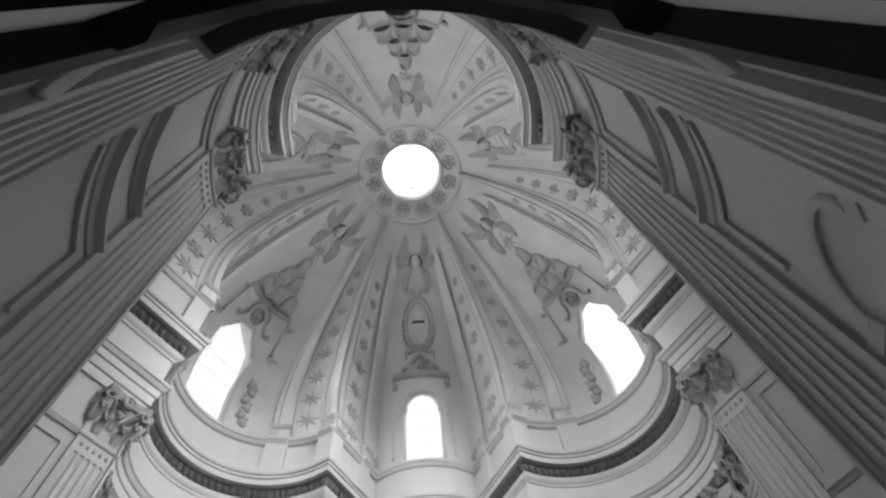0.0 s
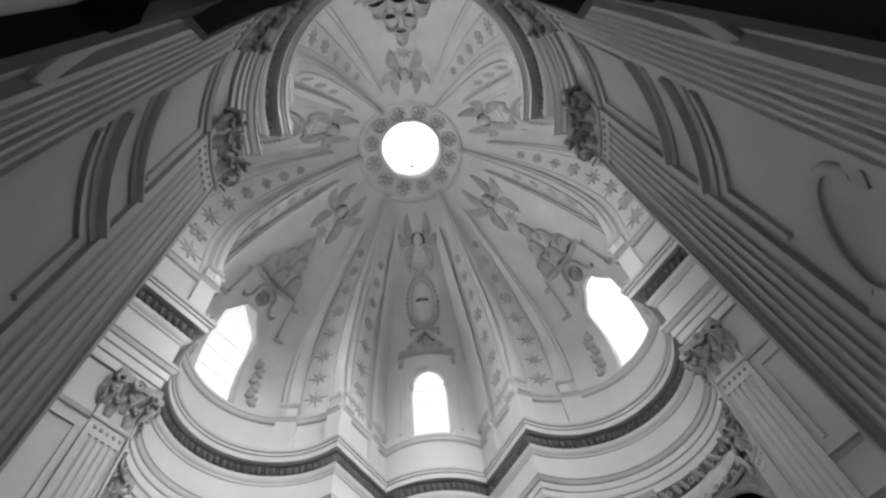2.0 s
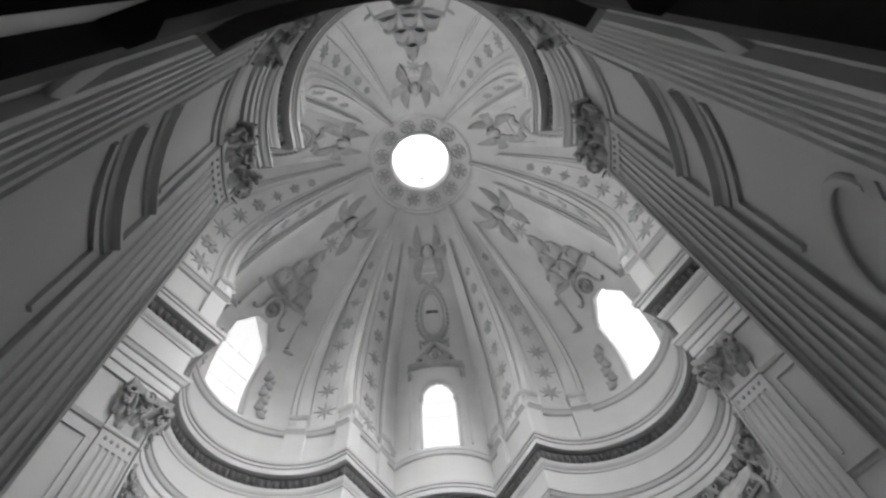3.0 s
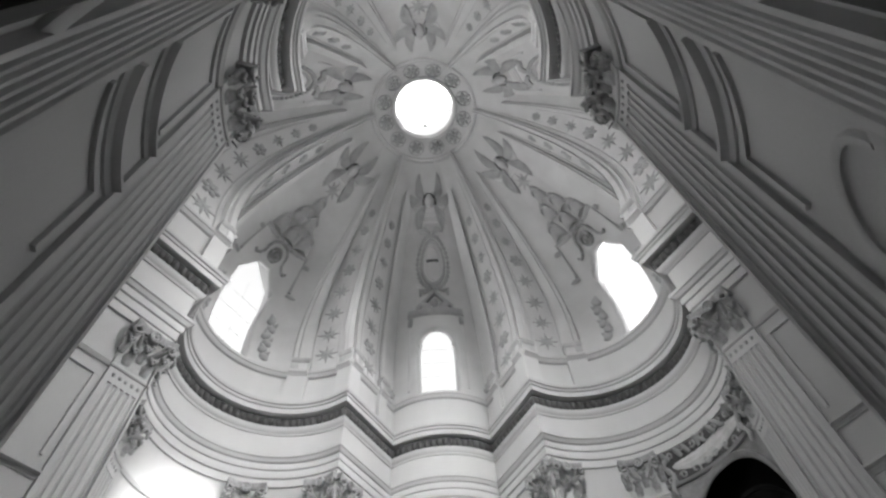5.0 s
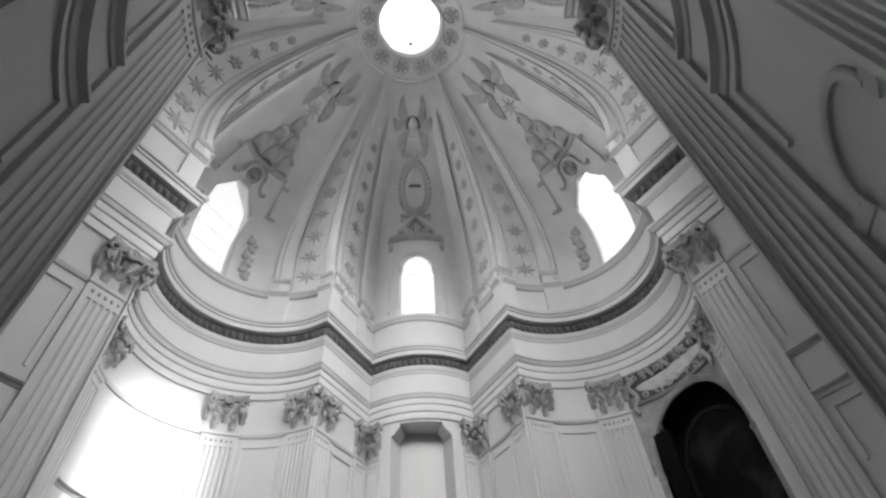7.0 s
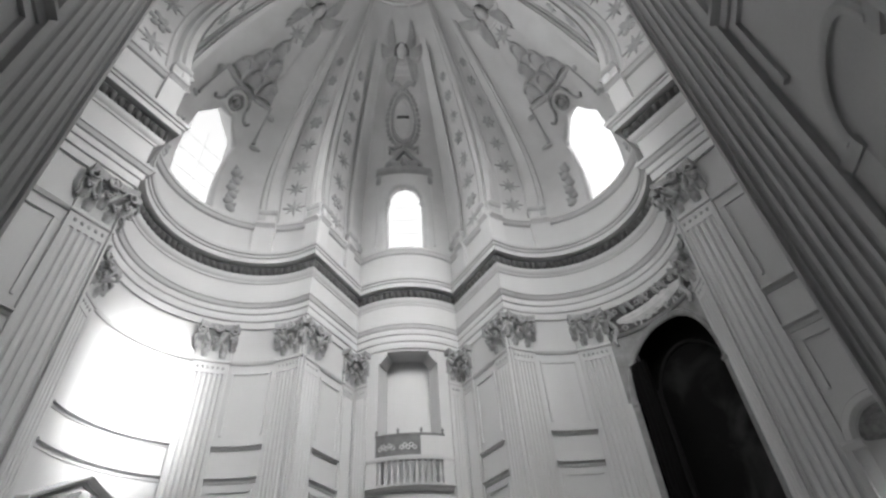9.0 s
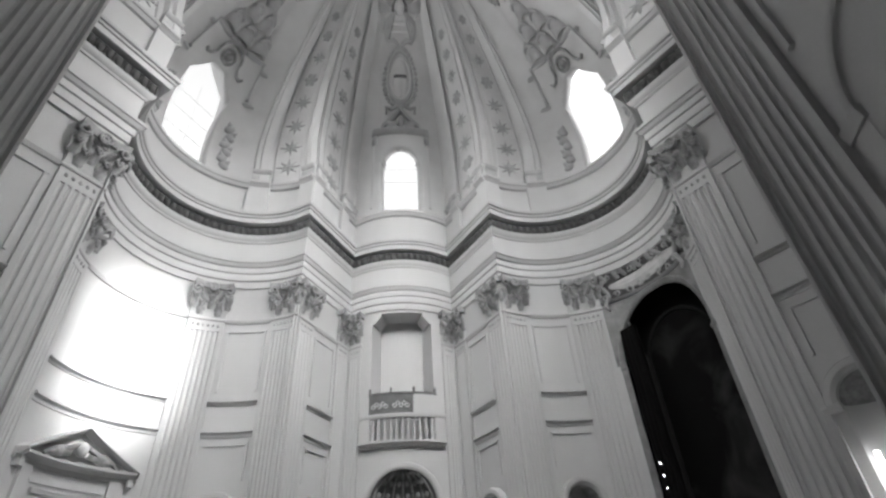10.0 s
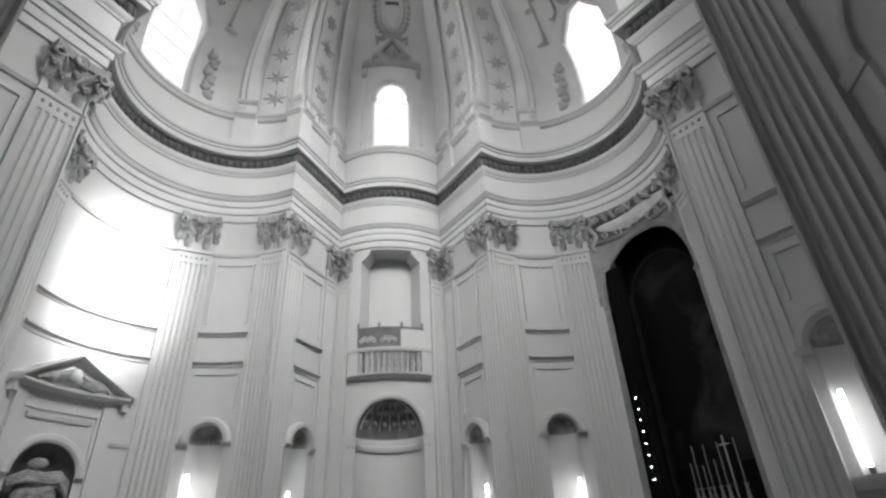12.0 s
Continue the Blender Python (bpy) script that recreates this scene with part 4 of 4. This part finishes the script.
        obj("neck_band", Shape().bar(s0, s1, [(BACK - 0.02, 10.70), (BACK + 0.05, 10.70), (BACK + 0.10, 10.8), (BACK - 0.02, 10.84)], n), PLASTER, path, 0, t, flip=flip)
        obj("panel_edge", Shape().box(s0 + 0.12, s1 - 0.12, BACK - 0.02, BACK + 0.05, 10.34, 10.42, n), PLASTER, path, 0, t, flip=flip)
        for z0, z1 in ((8.20, 10.38), (5.45, 6.54)):
            for s in (s0 + 0.14, s1 - 0.20) if path is side or z0 > 8 else (s1 - 0.20,):
                obj("panel_edge", Shape().box(s, s + 0.07, BACK - 0.02, BACK + 0.05, z0, z1), PLASTER, path, 0, t, flip=flip)
        spread(t, bays)
for ang in (150, 270):
    t = thing("string_course", "long curved double plaster string course in a lobe", "string course", "string courses on the walls")
    for z, h, nm in ((7.88, 0.14, "upper_band"), (6.93, 0.20, "lower_band")):
        obj(nm, Shape().bar(-A25, A25, [(BACK - 0.02, z - h), (BACK + 0.03, z - h), (BACK + 0.045, z - h * 0.72), (BACK + 0.035, z - h * 0.66), (BACK + 0.05, z - h * 0.45), (BACK + 0.14, z - h * 0.30), (BACK + 0.14, z), (BACK - 0.02, z)], 20), PLASTER, lobe, ang, t)
    obj("neck_band", Shape().bar(-A25, A25, [(BACK - 0.02, 10.70), (BACK + 0.05, 10.70), (BACK + 0.10, 10.8), (BACK - 0.02, 10.84)], 20), PLASTER, lobe, ang, t)

# ---------------------------------------------------------------- pedimented doors of the lobes
def pediment_door(ang):
    t = thing("pedimented_doorway", "white plaster doorway with a triangular pediment and round arch", "doorway", "pedimented doorways of the lobes")
    entrance = ang == 270
    out = BACK + (0.14 if entrance else 0.24)
    # the entrance is coloured near-black for the shade overhead
    stone = DOORSHADE if entrance else PLASTER
    wide = 1.42 if entrance else 1.62
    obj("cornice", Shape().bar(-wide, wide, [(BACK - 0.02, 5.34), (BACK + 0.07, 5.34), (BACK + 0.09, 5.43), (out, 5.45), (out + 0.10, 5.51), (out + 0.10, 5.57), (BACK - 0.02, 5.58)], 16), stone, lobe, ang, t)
    for sgn in (-1, 1):
        sh = Shape()
        n = 12
        vs = []
        for i in range(n + 1):
            u = i / n
            s, z = sgn * (wide + 0.08) * (1 - u), 5.58 + 0.92 * u
            vs += [(s, BACK - 0.02, z - 0.20), (s, BACK + 0.07, z - 0.20), (s, BACK + 0.09, z - 0.11), (s, out, z - 0.09), (s, out + 0.12, z - 0.02), (s, out + 0.12, z + 0.05), (s, BACK - 0.02, z + 0.06)]
        sh.add(vs, [(i * 7 + j, i * 7 + (j + 1) % 7, (i + 1) * 7 + (j + 1) % 7, (i + 1) * 7 + j) for i in range(n) for j in range(7)] + [tuple(range(7)), tuple(range(n * 7, n * 7 + 7))])
        obj("raking_cornice", sh, PLASTER, lobe, ang, t)
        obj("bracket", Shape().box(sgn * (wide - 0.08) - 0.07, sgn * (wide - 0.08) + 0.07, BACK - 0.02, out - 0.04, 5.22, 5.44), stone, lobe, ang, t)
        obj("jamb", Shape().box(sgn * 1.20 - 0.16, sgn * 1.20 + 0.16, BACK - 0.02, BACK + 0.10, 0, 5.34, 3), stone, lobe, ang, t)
        sh = Shape().leaf((sgn * 0.25, out - 0.05, 5.86), (sgn * 0.95, out - 0.05, 5.70), 0.17, 0.1, 0.03)
        sh.tube([(sgn * 0.1, out, 6.03), (sgn * 0.5, out + 0.02, 5.86), (sgn * 0.95, out, 5.70), (sgn * 1.05, out, 5.62)], [0.08, 0.07, 0.06, 0.05], 6)
        # the wings' shadows are put into their dark colour
        obj("wing_relief", sh, DOORSHADE if entrance else NICHEHEAD, lobe, ang, t)
        sh = Shape()
        impost(sh, *sorted((sgn * 1.36, sgn * A25)), 4.40)
        obj("impost", sh, PLASTER, lobe, ang, t)
    obj("head_relief", Shape().blob((0, out + 0.02, 5.94), (0.17, 0.15, 0.2), 10, 6), stone, lobe, ang, t)
    fr = Shape()
    fr.box(-0.98, 0.98, BACK - 0.02, BACK + 0.05, 5.0, 5.08, 8)
    fr.bar(-0.85, 0.85, [(BACK - 0.02, 4.78), (BACK + 0.06, 4.78), (BACK + 0.09, 4.88), (BACK - 0.02, 4.9)], 8)
    for sgn in (-1, 1):
        fr.box(sgn * 0.98 - 0.04, sgn * 0.98 + 0.04, BACK - 0.02, BACK + 0.05, 3.9, 5.0)
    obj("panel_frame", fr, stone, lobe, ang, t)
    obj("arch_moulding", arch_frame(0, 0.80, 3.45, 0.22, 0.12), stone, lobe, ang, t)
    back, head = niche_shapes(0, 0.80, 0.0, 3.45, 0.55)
    # entrance lining and head carry that shade as near-black colour
    obj("recess", back, BLACKWOOD if entrance else SHELL, lobe, ang, t, "near-black lining with shade put into its colour" if entrance else "dark grey recess")
    obj("half_dome", head, BLACKWOOD if entrance else SHELL, lobe, ang, t, "near-black head with shade put into its colour" if entrance else "dark grey half dome")
    return t


pediment_door(150)
pediment_door(270)
sh = Shape()
sh.blob((-0.05, BACK - 0.12, 3.02), (0.52, 0.24, 0.40), 14, 9, 0.2)
sh.blob((0.08, BACK - 0.08, 3.74), (0.23, 0.17, 0.15), 12, 7, -0.15)
for k in range(4):                                   # cloth thrown over the figure
    y = BACK - 0.02 + 0.035 * k
    sh.tube([(0.75, y - 0.05, 3.34 - 0.05 * k), (0.35, y + 0.05, 3.52 - 0.06 * k), (-0.05, y + 0.08, 3.50 - 0.07 * k), (-0.42, y + 0.06, 3.56 - 0.08 * k), (-0.68, y, 3.36 - 0.10 * k), (-0.72, y - 0.06, 2.90 - 0.06 * k)], [0.03, 0.06, 0.05, 0.06, 0.05, 0.03], 7)
for k in range(5):
    sh.tube([(0.62 - 0.12 * k, BACK + 0.08, 2.55), (0.40 - 0.10 * k, BACK + 0.14, 2.95 + 0.05 * (k % 2)), (-0.05 - 0.10 * k, BACK + 0.10, 3.20 + 0.03 * k)], [0.06, 0.05, 0.03], 6)
obj("statue", sh, NICHEHEAD, lobe, 150, label="draped dark grey stone statue in the round-headed recess", category="statue")

# ---------------------------------------------------------------- balcony bays
def balcony_bay(ang):
    t = thing("balcony_opening", "tall rectangular opening with cut corners above a balcony", "opening", "openings above the balconies", "structure")
    W = 1.22
    obj("jamb_wall", Shape().box(-1.62, -W, -1.0, BACK + 0.003, 6.86, 12.16), PLASTER, front, ang, t)
    obj("jamb_wall", Shape().box(W, 1.62, -1.0, BACK + 0.003, 6.86, 12.16), PLASTER, front, ang, t)
    obj("back_wall", Shape().box(-1.6, 1.6, -1.2, -1.0, 6.6, 12.3, 6), PLASTER, front, ang, t)
    obj("soffit", Shape().box(-W, W, -1.0, BACK + 0.003, 12.05, 12.16, 6), PLASTER, front, ang, t)
    for sgn in (-1, 1):
        cs = Shape()
        k0, k1 = sgn * W, sgn * (W - 0.36)
        cs.add([(k0, BACK, 12.05), (k1, BACK, 12.05), (k1, BACK, 11.92), (sgn * (W - 0.08), BACK, 11.62), (k0, BACK, 11.62),
                (k0, -0.8, 12.05), (k1, -0.8, 12.05), (k1, -0.8, 11.92), (sgn * (W - 0.08), -0.8, 11.62), (k0, -0.8, 11.62)],
               [(0, 1, 2, 3, 4), (9, 8, 7, 6, 5), (0, 5, 6, 1), (1, 6, 7, 2), (2, 7, 8, 3), (3, 8, 9, 4), (4, 9, 5, 0)])
        obj("corner_ear", cs, PLASTER, front, ang, t)
    obj("room_floor", Shape().box(-1.6, 1.6, -1.0, BACK, 6.6, 6.86, 6), PLASTER, front, ang, t)
    b = thing("balcony", "white plaster balcony with turned balusters", "balcony", "balconies over the round niches")
    obj("slab", Shape().bar(-1.52, 1.52, [(BACK, 6.76), (0.05, 6.76), (0.08, 6.82), (0.17, 6.86), (0.21, 6.88), (0.21, 6.95), (BACK, 6.95)], 12), PLASTER, front, ang, b)
    obj("handrail", Shape().bar(-1.50, 1.50, [(-0.02, 7.72), (0.19, 7.72), (0.23, 7.78), (0.23, 7.86), (-0.02, 7.88)], 12), PLASTER, front, ang, b)
    for sgn in (-1, 1):
        obj("end_pier", Shape().box(sgn * 1.28 - 0.17, sgn * 1.28 + 0.17, 0.0, 0.18, 6.95, 7.72, 2), PLASTER, front, ang, b)
    prof = [(0.0, 0.055), (0.06, 0.055), (0.10, 0.035), (0.18, 0.05), (0.30, 0.075), (0.42, 0.05), (0.55, 0.032), (0.66, 0.03), (0.70, 0.05), (0.77, 0.05)]
    for i in range(11):
        x = -1.02 + 2.04 * i / 10
        obj("baluster", Shape().tube([(x, 0.1, 6.95 + z) for z, r in prof], [r for z, r in prof], 8), PLASTER, front, ang, b)
    s = thing("balcony_screen", "grey painted openwork screen with finials standing on a balcony", "screen", "screens on the balconies")
    obj("board", Shape().box(-0.38, 1.20, 0.02, 0.07, 7.9, 8.62, 8), SHELL, front, ang, s)
    obj("board", Shape().box(-1.24, -0.40, 0.02, 0.07, 7.9, 8.62, 6), PLASTER, front, ang, s, "white painted board")
    obj("top_rail", Shape().box(-1.26, 1.22, 0.0, 0.09, 8.60, 8.68, 8), SHELL, front, ang, s)
    for i, x in enumerate((1.18, 0.40, -0.42, -1.20)):
        obj("finial", Shape().tube([(x, 0.05, 8.66), (x, 0.05, 8.74), (x, 0.05, 8.80), (x, 0.05, 8.9)], [0.05, 0.03, 0.055, 0.01], 8), SHELL, front, ang, s)
    for c in (0.05, 0.80):
        for k in range(5):
            q = Shape().arc(c - 0.22 + 0.11 * k, 8.18 + 0.08 * (k % 2), 0.05, [(0, 0.06), (0, 0.10), (0.03, 0.10), (0.03, 0.06)], 0, 360, 10, cap=False)
            obj("scroll", q, PLASTER, front, ang, s)
    n = thing("round_niche", "large round-headed niche with a dark coffered half dome", "niche", "large niches under the balconies")
    back, head = niche_shapes(0, 1.20, 0.4, 4.85, 0.95)
    obj("back", back, PLASTER, front, ang, n)
    # shade under the arch is put into the half dome's dark grey
    obj("half_dome", head, SHELL, front, ang, n, "stucco half dome with the arch's shade in its dark grey")
    obj("arch_moulding", arch_frame(0, 1.20, 4.85, 0.22, 0.12), PLASTER, front, ang, n)
    for k in range(7):
        a = math.pi * (k + 0.5) / 7
        q = []
        for j in range(7):
            e = radians(14 + 62 * j / 6)
            q.append((-1.16 * math.cos(a) * math.cos(e), BACK - 0.91 * math.sin(a) * math.cos(e), 4.85 + 1.16 * math.sin(e)))
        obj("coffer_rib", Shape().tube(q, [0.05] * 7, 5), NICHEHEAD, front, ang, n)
        if k < 6:
            a = math.pi * (k + 1.0) / 7
            for e in (26, 48):
                e = radians(e)
                c = (-1.15 * math.cos(a) * math.cos(e), BACK - 0.90 * math.sin(a) * math.cos(e), 4.85 + 1.15 * math.sin(e))
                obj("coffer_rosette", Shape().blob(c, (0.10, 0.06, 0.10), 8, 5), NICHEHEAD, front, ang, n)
    rim = Shape()
    m = 14
    pr = [(0.0, 4.38), (0.10, 4.42), (0.14, 4.5), (0.14, 4.58), (0.0, 4.62)]
    vs = []
    for i in range(m + 1):
        a = math.pi * i / m
        for d, z in pr:
            vs.append((-(1.2 - d) * math.cos(a), BACK - (0.95 - d) * math.sin(a), z))
    rim.add(vs, [(i * 5 + j, i * 5 + j + 1, (i + 1) * 5 + j + 1, (i + 1) * 5 + j) for i in range(m) for j in range(4)])
    obj("inner_cornice", rim, PLASTER, front, ang, n)
    for sgn in (-1, 1):
        sh = Shape()
        impost(sh, *sorted((sgn * 1.18, sgn * 1.50)), 4.60, 0.10)
        obj("impost", sh, PLASTER, front, ang, n)
        obj("jamb_strip", Shape().box(*sorted((sgn * 1.21, sgn * 1.42)), BACK - 0.02, BACK + 0.06, 0.4, 4.5), PLASTER, front, ang, n)


for ang in CONVEX:
    balcony_bay(ang)

# ---------------------------------------------------------------- altar lobe
ALT = 30
t = thing("altar_arch", "tall round-headed altar frame of veined grey marble", "altar frame")
obj("arch_moulding", Shape().arc(ACX, ASPR, AW, [(0, BACK - 0.02), (0, BACK + 0.05), (0.06, BACK + 0.10), (0.16, BACK + 0.10), (0.19, BACK + 0.02), (0.19, BACK - 0.02)], n=28, squash=ASQ), MARBLE, lobe, ALT, t)
for sgn in (-1, 1):
    obj("jamb", Shape().box(*sorted((ACX + sgn * AW, ACX + sgn * (AW + 0.19))), BACK - 0.02, BACK + 0.09, 0, ASPR, 2), MARBLE, lobe, ALT, t)
    sh = Shape()
    impost(sh, *sorted((ACX + sgn * (AW - 0.02), ACX + sgn * (AW + 0.2))), ASPR - 0.1, 0.14)
    obj("impost", sh, MARBLE, lobe, ALT, t)
sp = Shape()
for i in range(96):
    a, b = -A25 + 2 * A25 * i / 96, -A25 + 2 * A25 * (i + 1) / 96
    def up(x):
        return ASPR + ASQ * math.sqrt(max(0, AW ** 2 - (x - ACX) ** 2)) if abs(x - ACX) < AW else ASPR
    sp.add([(a, BACK + 0.015, up(a)), (b, BACK + 0.015, up(b)), (b, BACK + 0.015, 12.16), (a, BACK + 0.015, 12.16)], [(0, 1, 2, 3)])
obj("spandrel", sp, MARBLE, lobe, ALT, t, "veined grey marble spandrel")
t = thing("altar_relief", "carved grey stucco relief of drapery and scrolls above the altar", "relief")
obj("ledge", Shape().bar(-A25, A25, [(BACK, 10.90), (BACK + 0.10, 10.90), (BACK + 0.16, 10.97), (BACK, 11.02)], 16), RELIEF, lobe, ALT, t)
obj("ground_panel", Shape().box(-1.8, 1.8, BACK, BACK + 0.03, 11.0, 12.12, 16), DARKBAND, lobe, ALT, t, "dark ground of the relief")
# broad pale sash of cloth across the middle, folded lengthwise
n, m = 28, 10
vs, fs = [], []
for i in range(n + 1):
    u = i / n
    half = 0.05 + 0.24 * math.sin(math.pi * u) ** 0.6
    for j in range(m + 1):
        v = 2 * j / m - 1
        fold = 0.03 * math.sin(9 * v + 5 * u) + 0.02 * math.sin(14 * u + 3 * v)
        out = (1 - v * v) * math.sin(math.pi * u) ** 0.5
        vs.append((-1.5 + 3.0 * u, BACK + 0.028 + (0.05 + 0.5 * fold) * out, 11.50 + 0.05 * math.sin(7 * u) + half * v))
fs = [(i * (m + 1) + j, (i + 1) * (m + 1) + j, (i + 1) * (m + 1) + j + 1, i * (m + 1) + j + 1) for i in range(n) for j in range(m)]
sh = Shape().add(vs, fs)
obj("drapery", sh, BELL, lobe, ALT, t, "pale stucco cloth")
rnd = random.Random(5)
for i in range(16):
    low = i % 2
    x, z = -1.62 + 0.216 * i + rnd.uniform(-0.05, 0.05), (11.13 if low else 11.93) + rnd.uniform(-0.06, 0.06)
    r0, way = rnd.uniform(0.11, 0.17), rnd.choice((-1, 1))
    q = [(x + way * r0 * (1 - 0.06 * k) * math.cos(0.62 * k + i), 0.0 + 0.008 * k, z + r0 * (1 - 0.06 * k) * math.sin(0.62 * k + i)) for k in range(12)]
    obj("scroll", Shape().tube(q, [0.045 - 0.002 * k for k in range(12)], 6), RELIEF, lobe, ALT, t)
for i in range(9):
    x = -1.5 + 0.37 * i + rnd.uniform(-0.08, 0.08)
    obj("leaf", Shape().leaf((x, 0.02, 11.72), (x + rnd.uniform(-0.25, 0.25), 0.12, 12.02), 0.10, 0.08, 0.10), RELIEF, lobe, ALT, t)
for sgn in (-1, 1):
    q = [(sgn * (1.62 + 0.10 * math.sin(1.3 * k)), 0.08, 10.55 + 0.17 * k) for k in range(9)]
    obj("scroll", Shape().tube(q, [0.05, 0.08, 0.06, 0.10, 0.07, 0.10, 0.07, 0.09, 0.05], 7), RELIEF, lobe, ALT, t)
# the deep dark altar recess with the painting
t = thing("altar_recess", "near-black recess behind the altar frame", "recess", kind="structure")
# walls and top take the curtains' near-black colour
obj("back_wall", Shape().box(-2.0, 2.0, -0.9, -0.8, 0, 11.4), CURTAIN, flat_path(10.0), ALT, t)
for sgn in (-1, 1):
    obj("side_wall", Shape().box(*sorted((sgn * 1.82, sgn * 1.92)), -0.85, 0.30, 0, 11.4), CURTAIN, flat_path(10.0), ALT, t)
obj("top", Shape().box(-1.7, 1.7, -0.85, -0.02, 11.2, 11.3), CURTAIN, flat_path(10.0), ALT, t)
t = thing("altar_painting", "very dark arched altar painting with faint pale clouds", "painting")
pt = Shape()
pts = [(-1.35, 3.2), (1.35, 3.2)] + [(1.35 * math.cos(math.pi * i / 20), 8.3 + 1.75 * math.sin(math.pi * i / 20)) for i in range(21)]
m = len(pts)
pt.add([(x, -0.72, z) for x, z in pts] + [(x, -0.78, z) for x, z in pts], [tuple(range(m)), tuple(range(2 * m - 1, m - 1, -1))] + [(i, (i + 1) % m, m + (i + 1) % m, m + i) for i in range(m)])
obj("canvas", pt, PAINTING, flat_path(10.0), ALT, t, "very dark canvas")
fr = Shape().arc(0, 8.3, 1.35, [(0, -0.74), (0, -0.66), (0.08, -0.62), (0.12, -0.74)], n=24, squash=1.3)
obj("frame_arch", fr, BLACKWOOD, flat_path(10.0), ALT, t, "dark wooden frame")
for sgn in (-1, 1):
    obj("frame_side", Shape().box(*sorted((sgn * 1.35, sgn * 1.47)), -0.74, -0.63, 3.2, 8.3), BLACKWOOD, flat_path(10.0), ALT, t, "dark wooden frame")
for i in range(4):
    x = 1.40 - 0.15 * i
    q = [(x + 0.02 * math.sin(3 * j + i), 0.05 + 0.03 * math.cos(2 * j), 0.3 + 9.4 * j / 10) for j in range(11)]
    c = thing("curtain_fold", "dark hanging curtain fold beside the altar", "curtain", "curtain folds at the altar")
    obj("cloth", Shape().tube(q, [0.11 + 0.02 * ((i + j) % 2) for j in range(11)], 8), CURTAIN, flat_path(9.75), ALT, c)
c = thing("altar_column", "slim dark column beside the altar painting", "column")
obj("shaft", Shape().tube([(0.86, 0, 1.2), (0.86, 0, 8.6)], 0.10, 12), BLACKWOOD, flat_path(9.85), ALT, c)
for i in range(8):
    c = thing("altar_bulb", "small lit bulb in a row up the altar frame", "bulb", "row of small lit bulbs")
    obj("bulb", Shape().blob((1.30, 0.0, 5.25 - 0.335 * i), (0.014, 0.014, 0.02), 8, 6), BULB, flat_path(9.55), ALT, c)
    obj("socket", Shape().tube([(1.30, -0.02, 5.19 - 0.335 * i), (1.30, -0.02, 5.13 - 0.335 * i)], 0.02, 6), BLACKWOOD, flat_path(9.55), ALT, c)
c = thing("altar", "dark wooden altar with a stepped shelf", "altar")
obj("table", Shape().box(-1.5, 1.35, -0.3, 0.5, 0, 1.15, 2), BLACKWOOD, flat_path(9.6), ALT, c)
obj("shelf", Shape().box(-1.4, 1.2, -0.3, 0.1, 1.15, 1.6, 2), BLACKWOOD, flat_path(9.6), ALT, c)
for i, (x, top) in enumerate(((0.0, 3.62), (-0.34, 3.60), (-0.75, 3.62), (-1.22, 3.66), (0.15, 3.2), (-0.2, 3.1), (-0.55, 3.2))):
    c = thing("candlestick", "tall thin brass candlestick with a white candle on the altar shelf", "candlestick", "candlesticks on the altar")
    obj("stick", Shape().tube([(x, -0.1, 1.6), (x, -0.1, 1.66), (x, -0.1, 1.72), (x, -0.1, 2.1), (x, -0.1, 2.15), (x, -0.1, 2.5), (x, -0.1, 2.55)], [0.12, 0.10, 0.03, 0.03, 0.06, 0.025, 0.07], 8), BRASS, flat_path(9.6), ALT, c)
    obj("candle", Shape().tube([(x, -0.1, 2.55), (x, -0.1, top)], 0.016, 8), WAX, flat_path(9.6), ALT, c)
c = thing("altar_cross", "small brass altar cross between the candlesticks", "cross")
obj("upright", Shape().box(-0.99, -0.96, -0.055, -0.025, 1.6, 3.75), BRASS, flat_path(9.6), ALT, c)
obj("arm", Shape().box(-1.11, -0.84, -0.060, -0.020, 3.51, 3.54), BRASS, flat_path(9.6), ALT, c)

# unseen outside blocks beside two of the windows, added to stop the sun
for ang, sgn in ((30, -1), (270, 1)):
    t = thing("buttress", "unseen plastered block added to keep the sun out of a dome window", "buttress", "outside buttresses of the dome", "structure")
    obj("body", Shape().box(*sorted((sgn * 1.85, sgn * 2.9)), -2.6, 0.3, 17.0, 25.5), PLASTER, flat_path(11.3), ang, t)

# daylight through the windows
for a, (power, tilt) in LAMPS.items():
    far = 11.2 if a in LOBES else 9.7
    # upward lamps stand further in, added to brighten the dome
    if tilt > 90:
        far -= 1.25
    area_lamp("window_light", pose(far * math.cos(radians(a)), far * math.sin(radians(a)), 20.1 if tilt < 90 else 19.6) @ pose(0, 0, 0, 0, 0, a) @ pose(0, 0, 0, 0, tilt, 0), *((4.8, 2.2) if tilt < 90 else (2.8, 1.6)), power, 90 if tilt < 70 else 112)
lantern_light = area_lamp("lantern_light", pose(0, 0, 32.75), 3.55, 3.55, LANTERN)
lantern_light.data.shape, lantern_light.visible_camera = "DISK", True
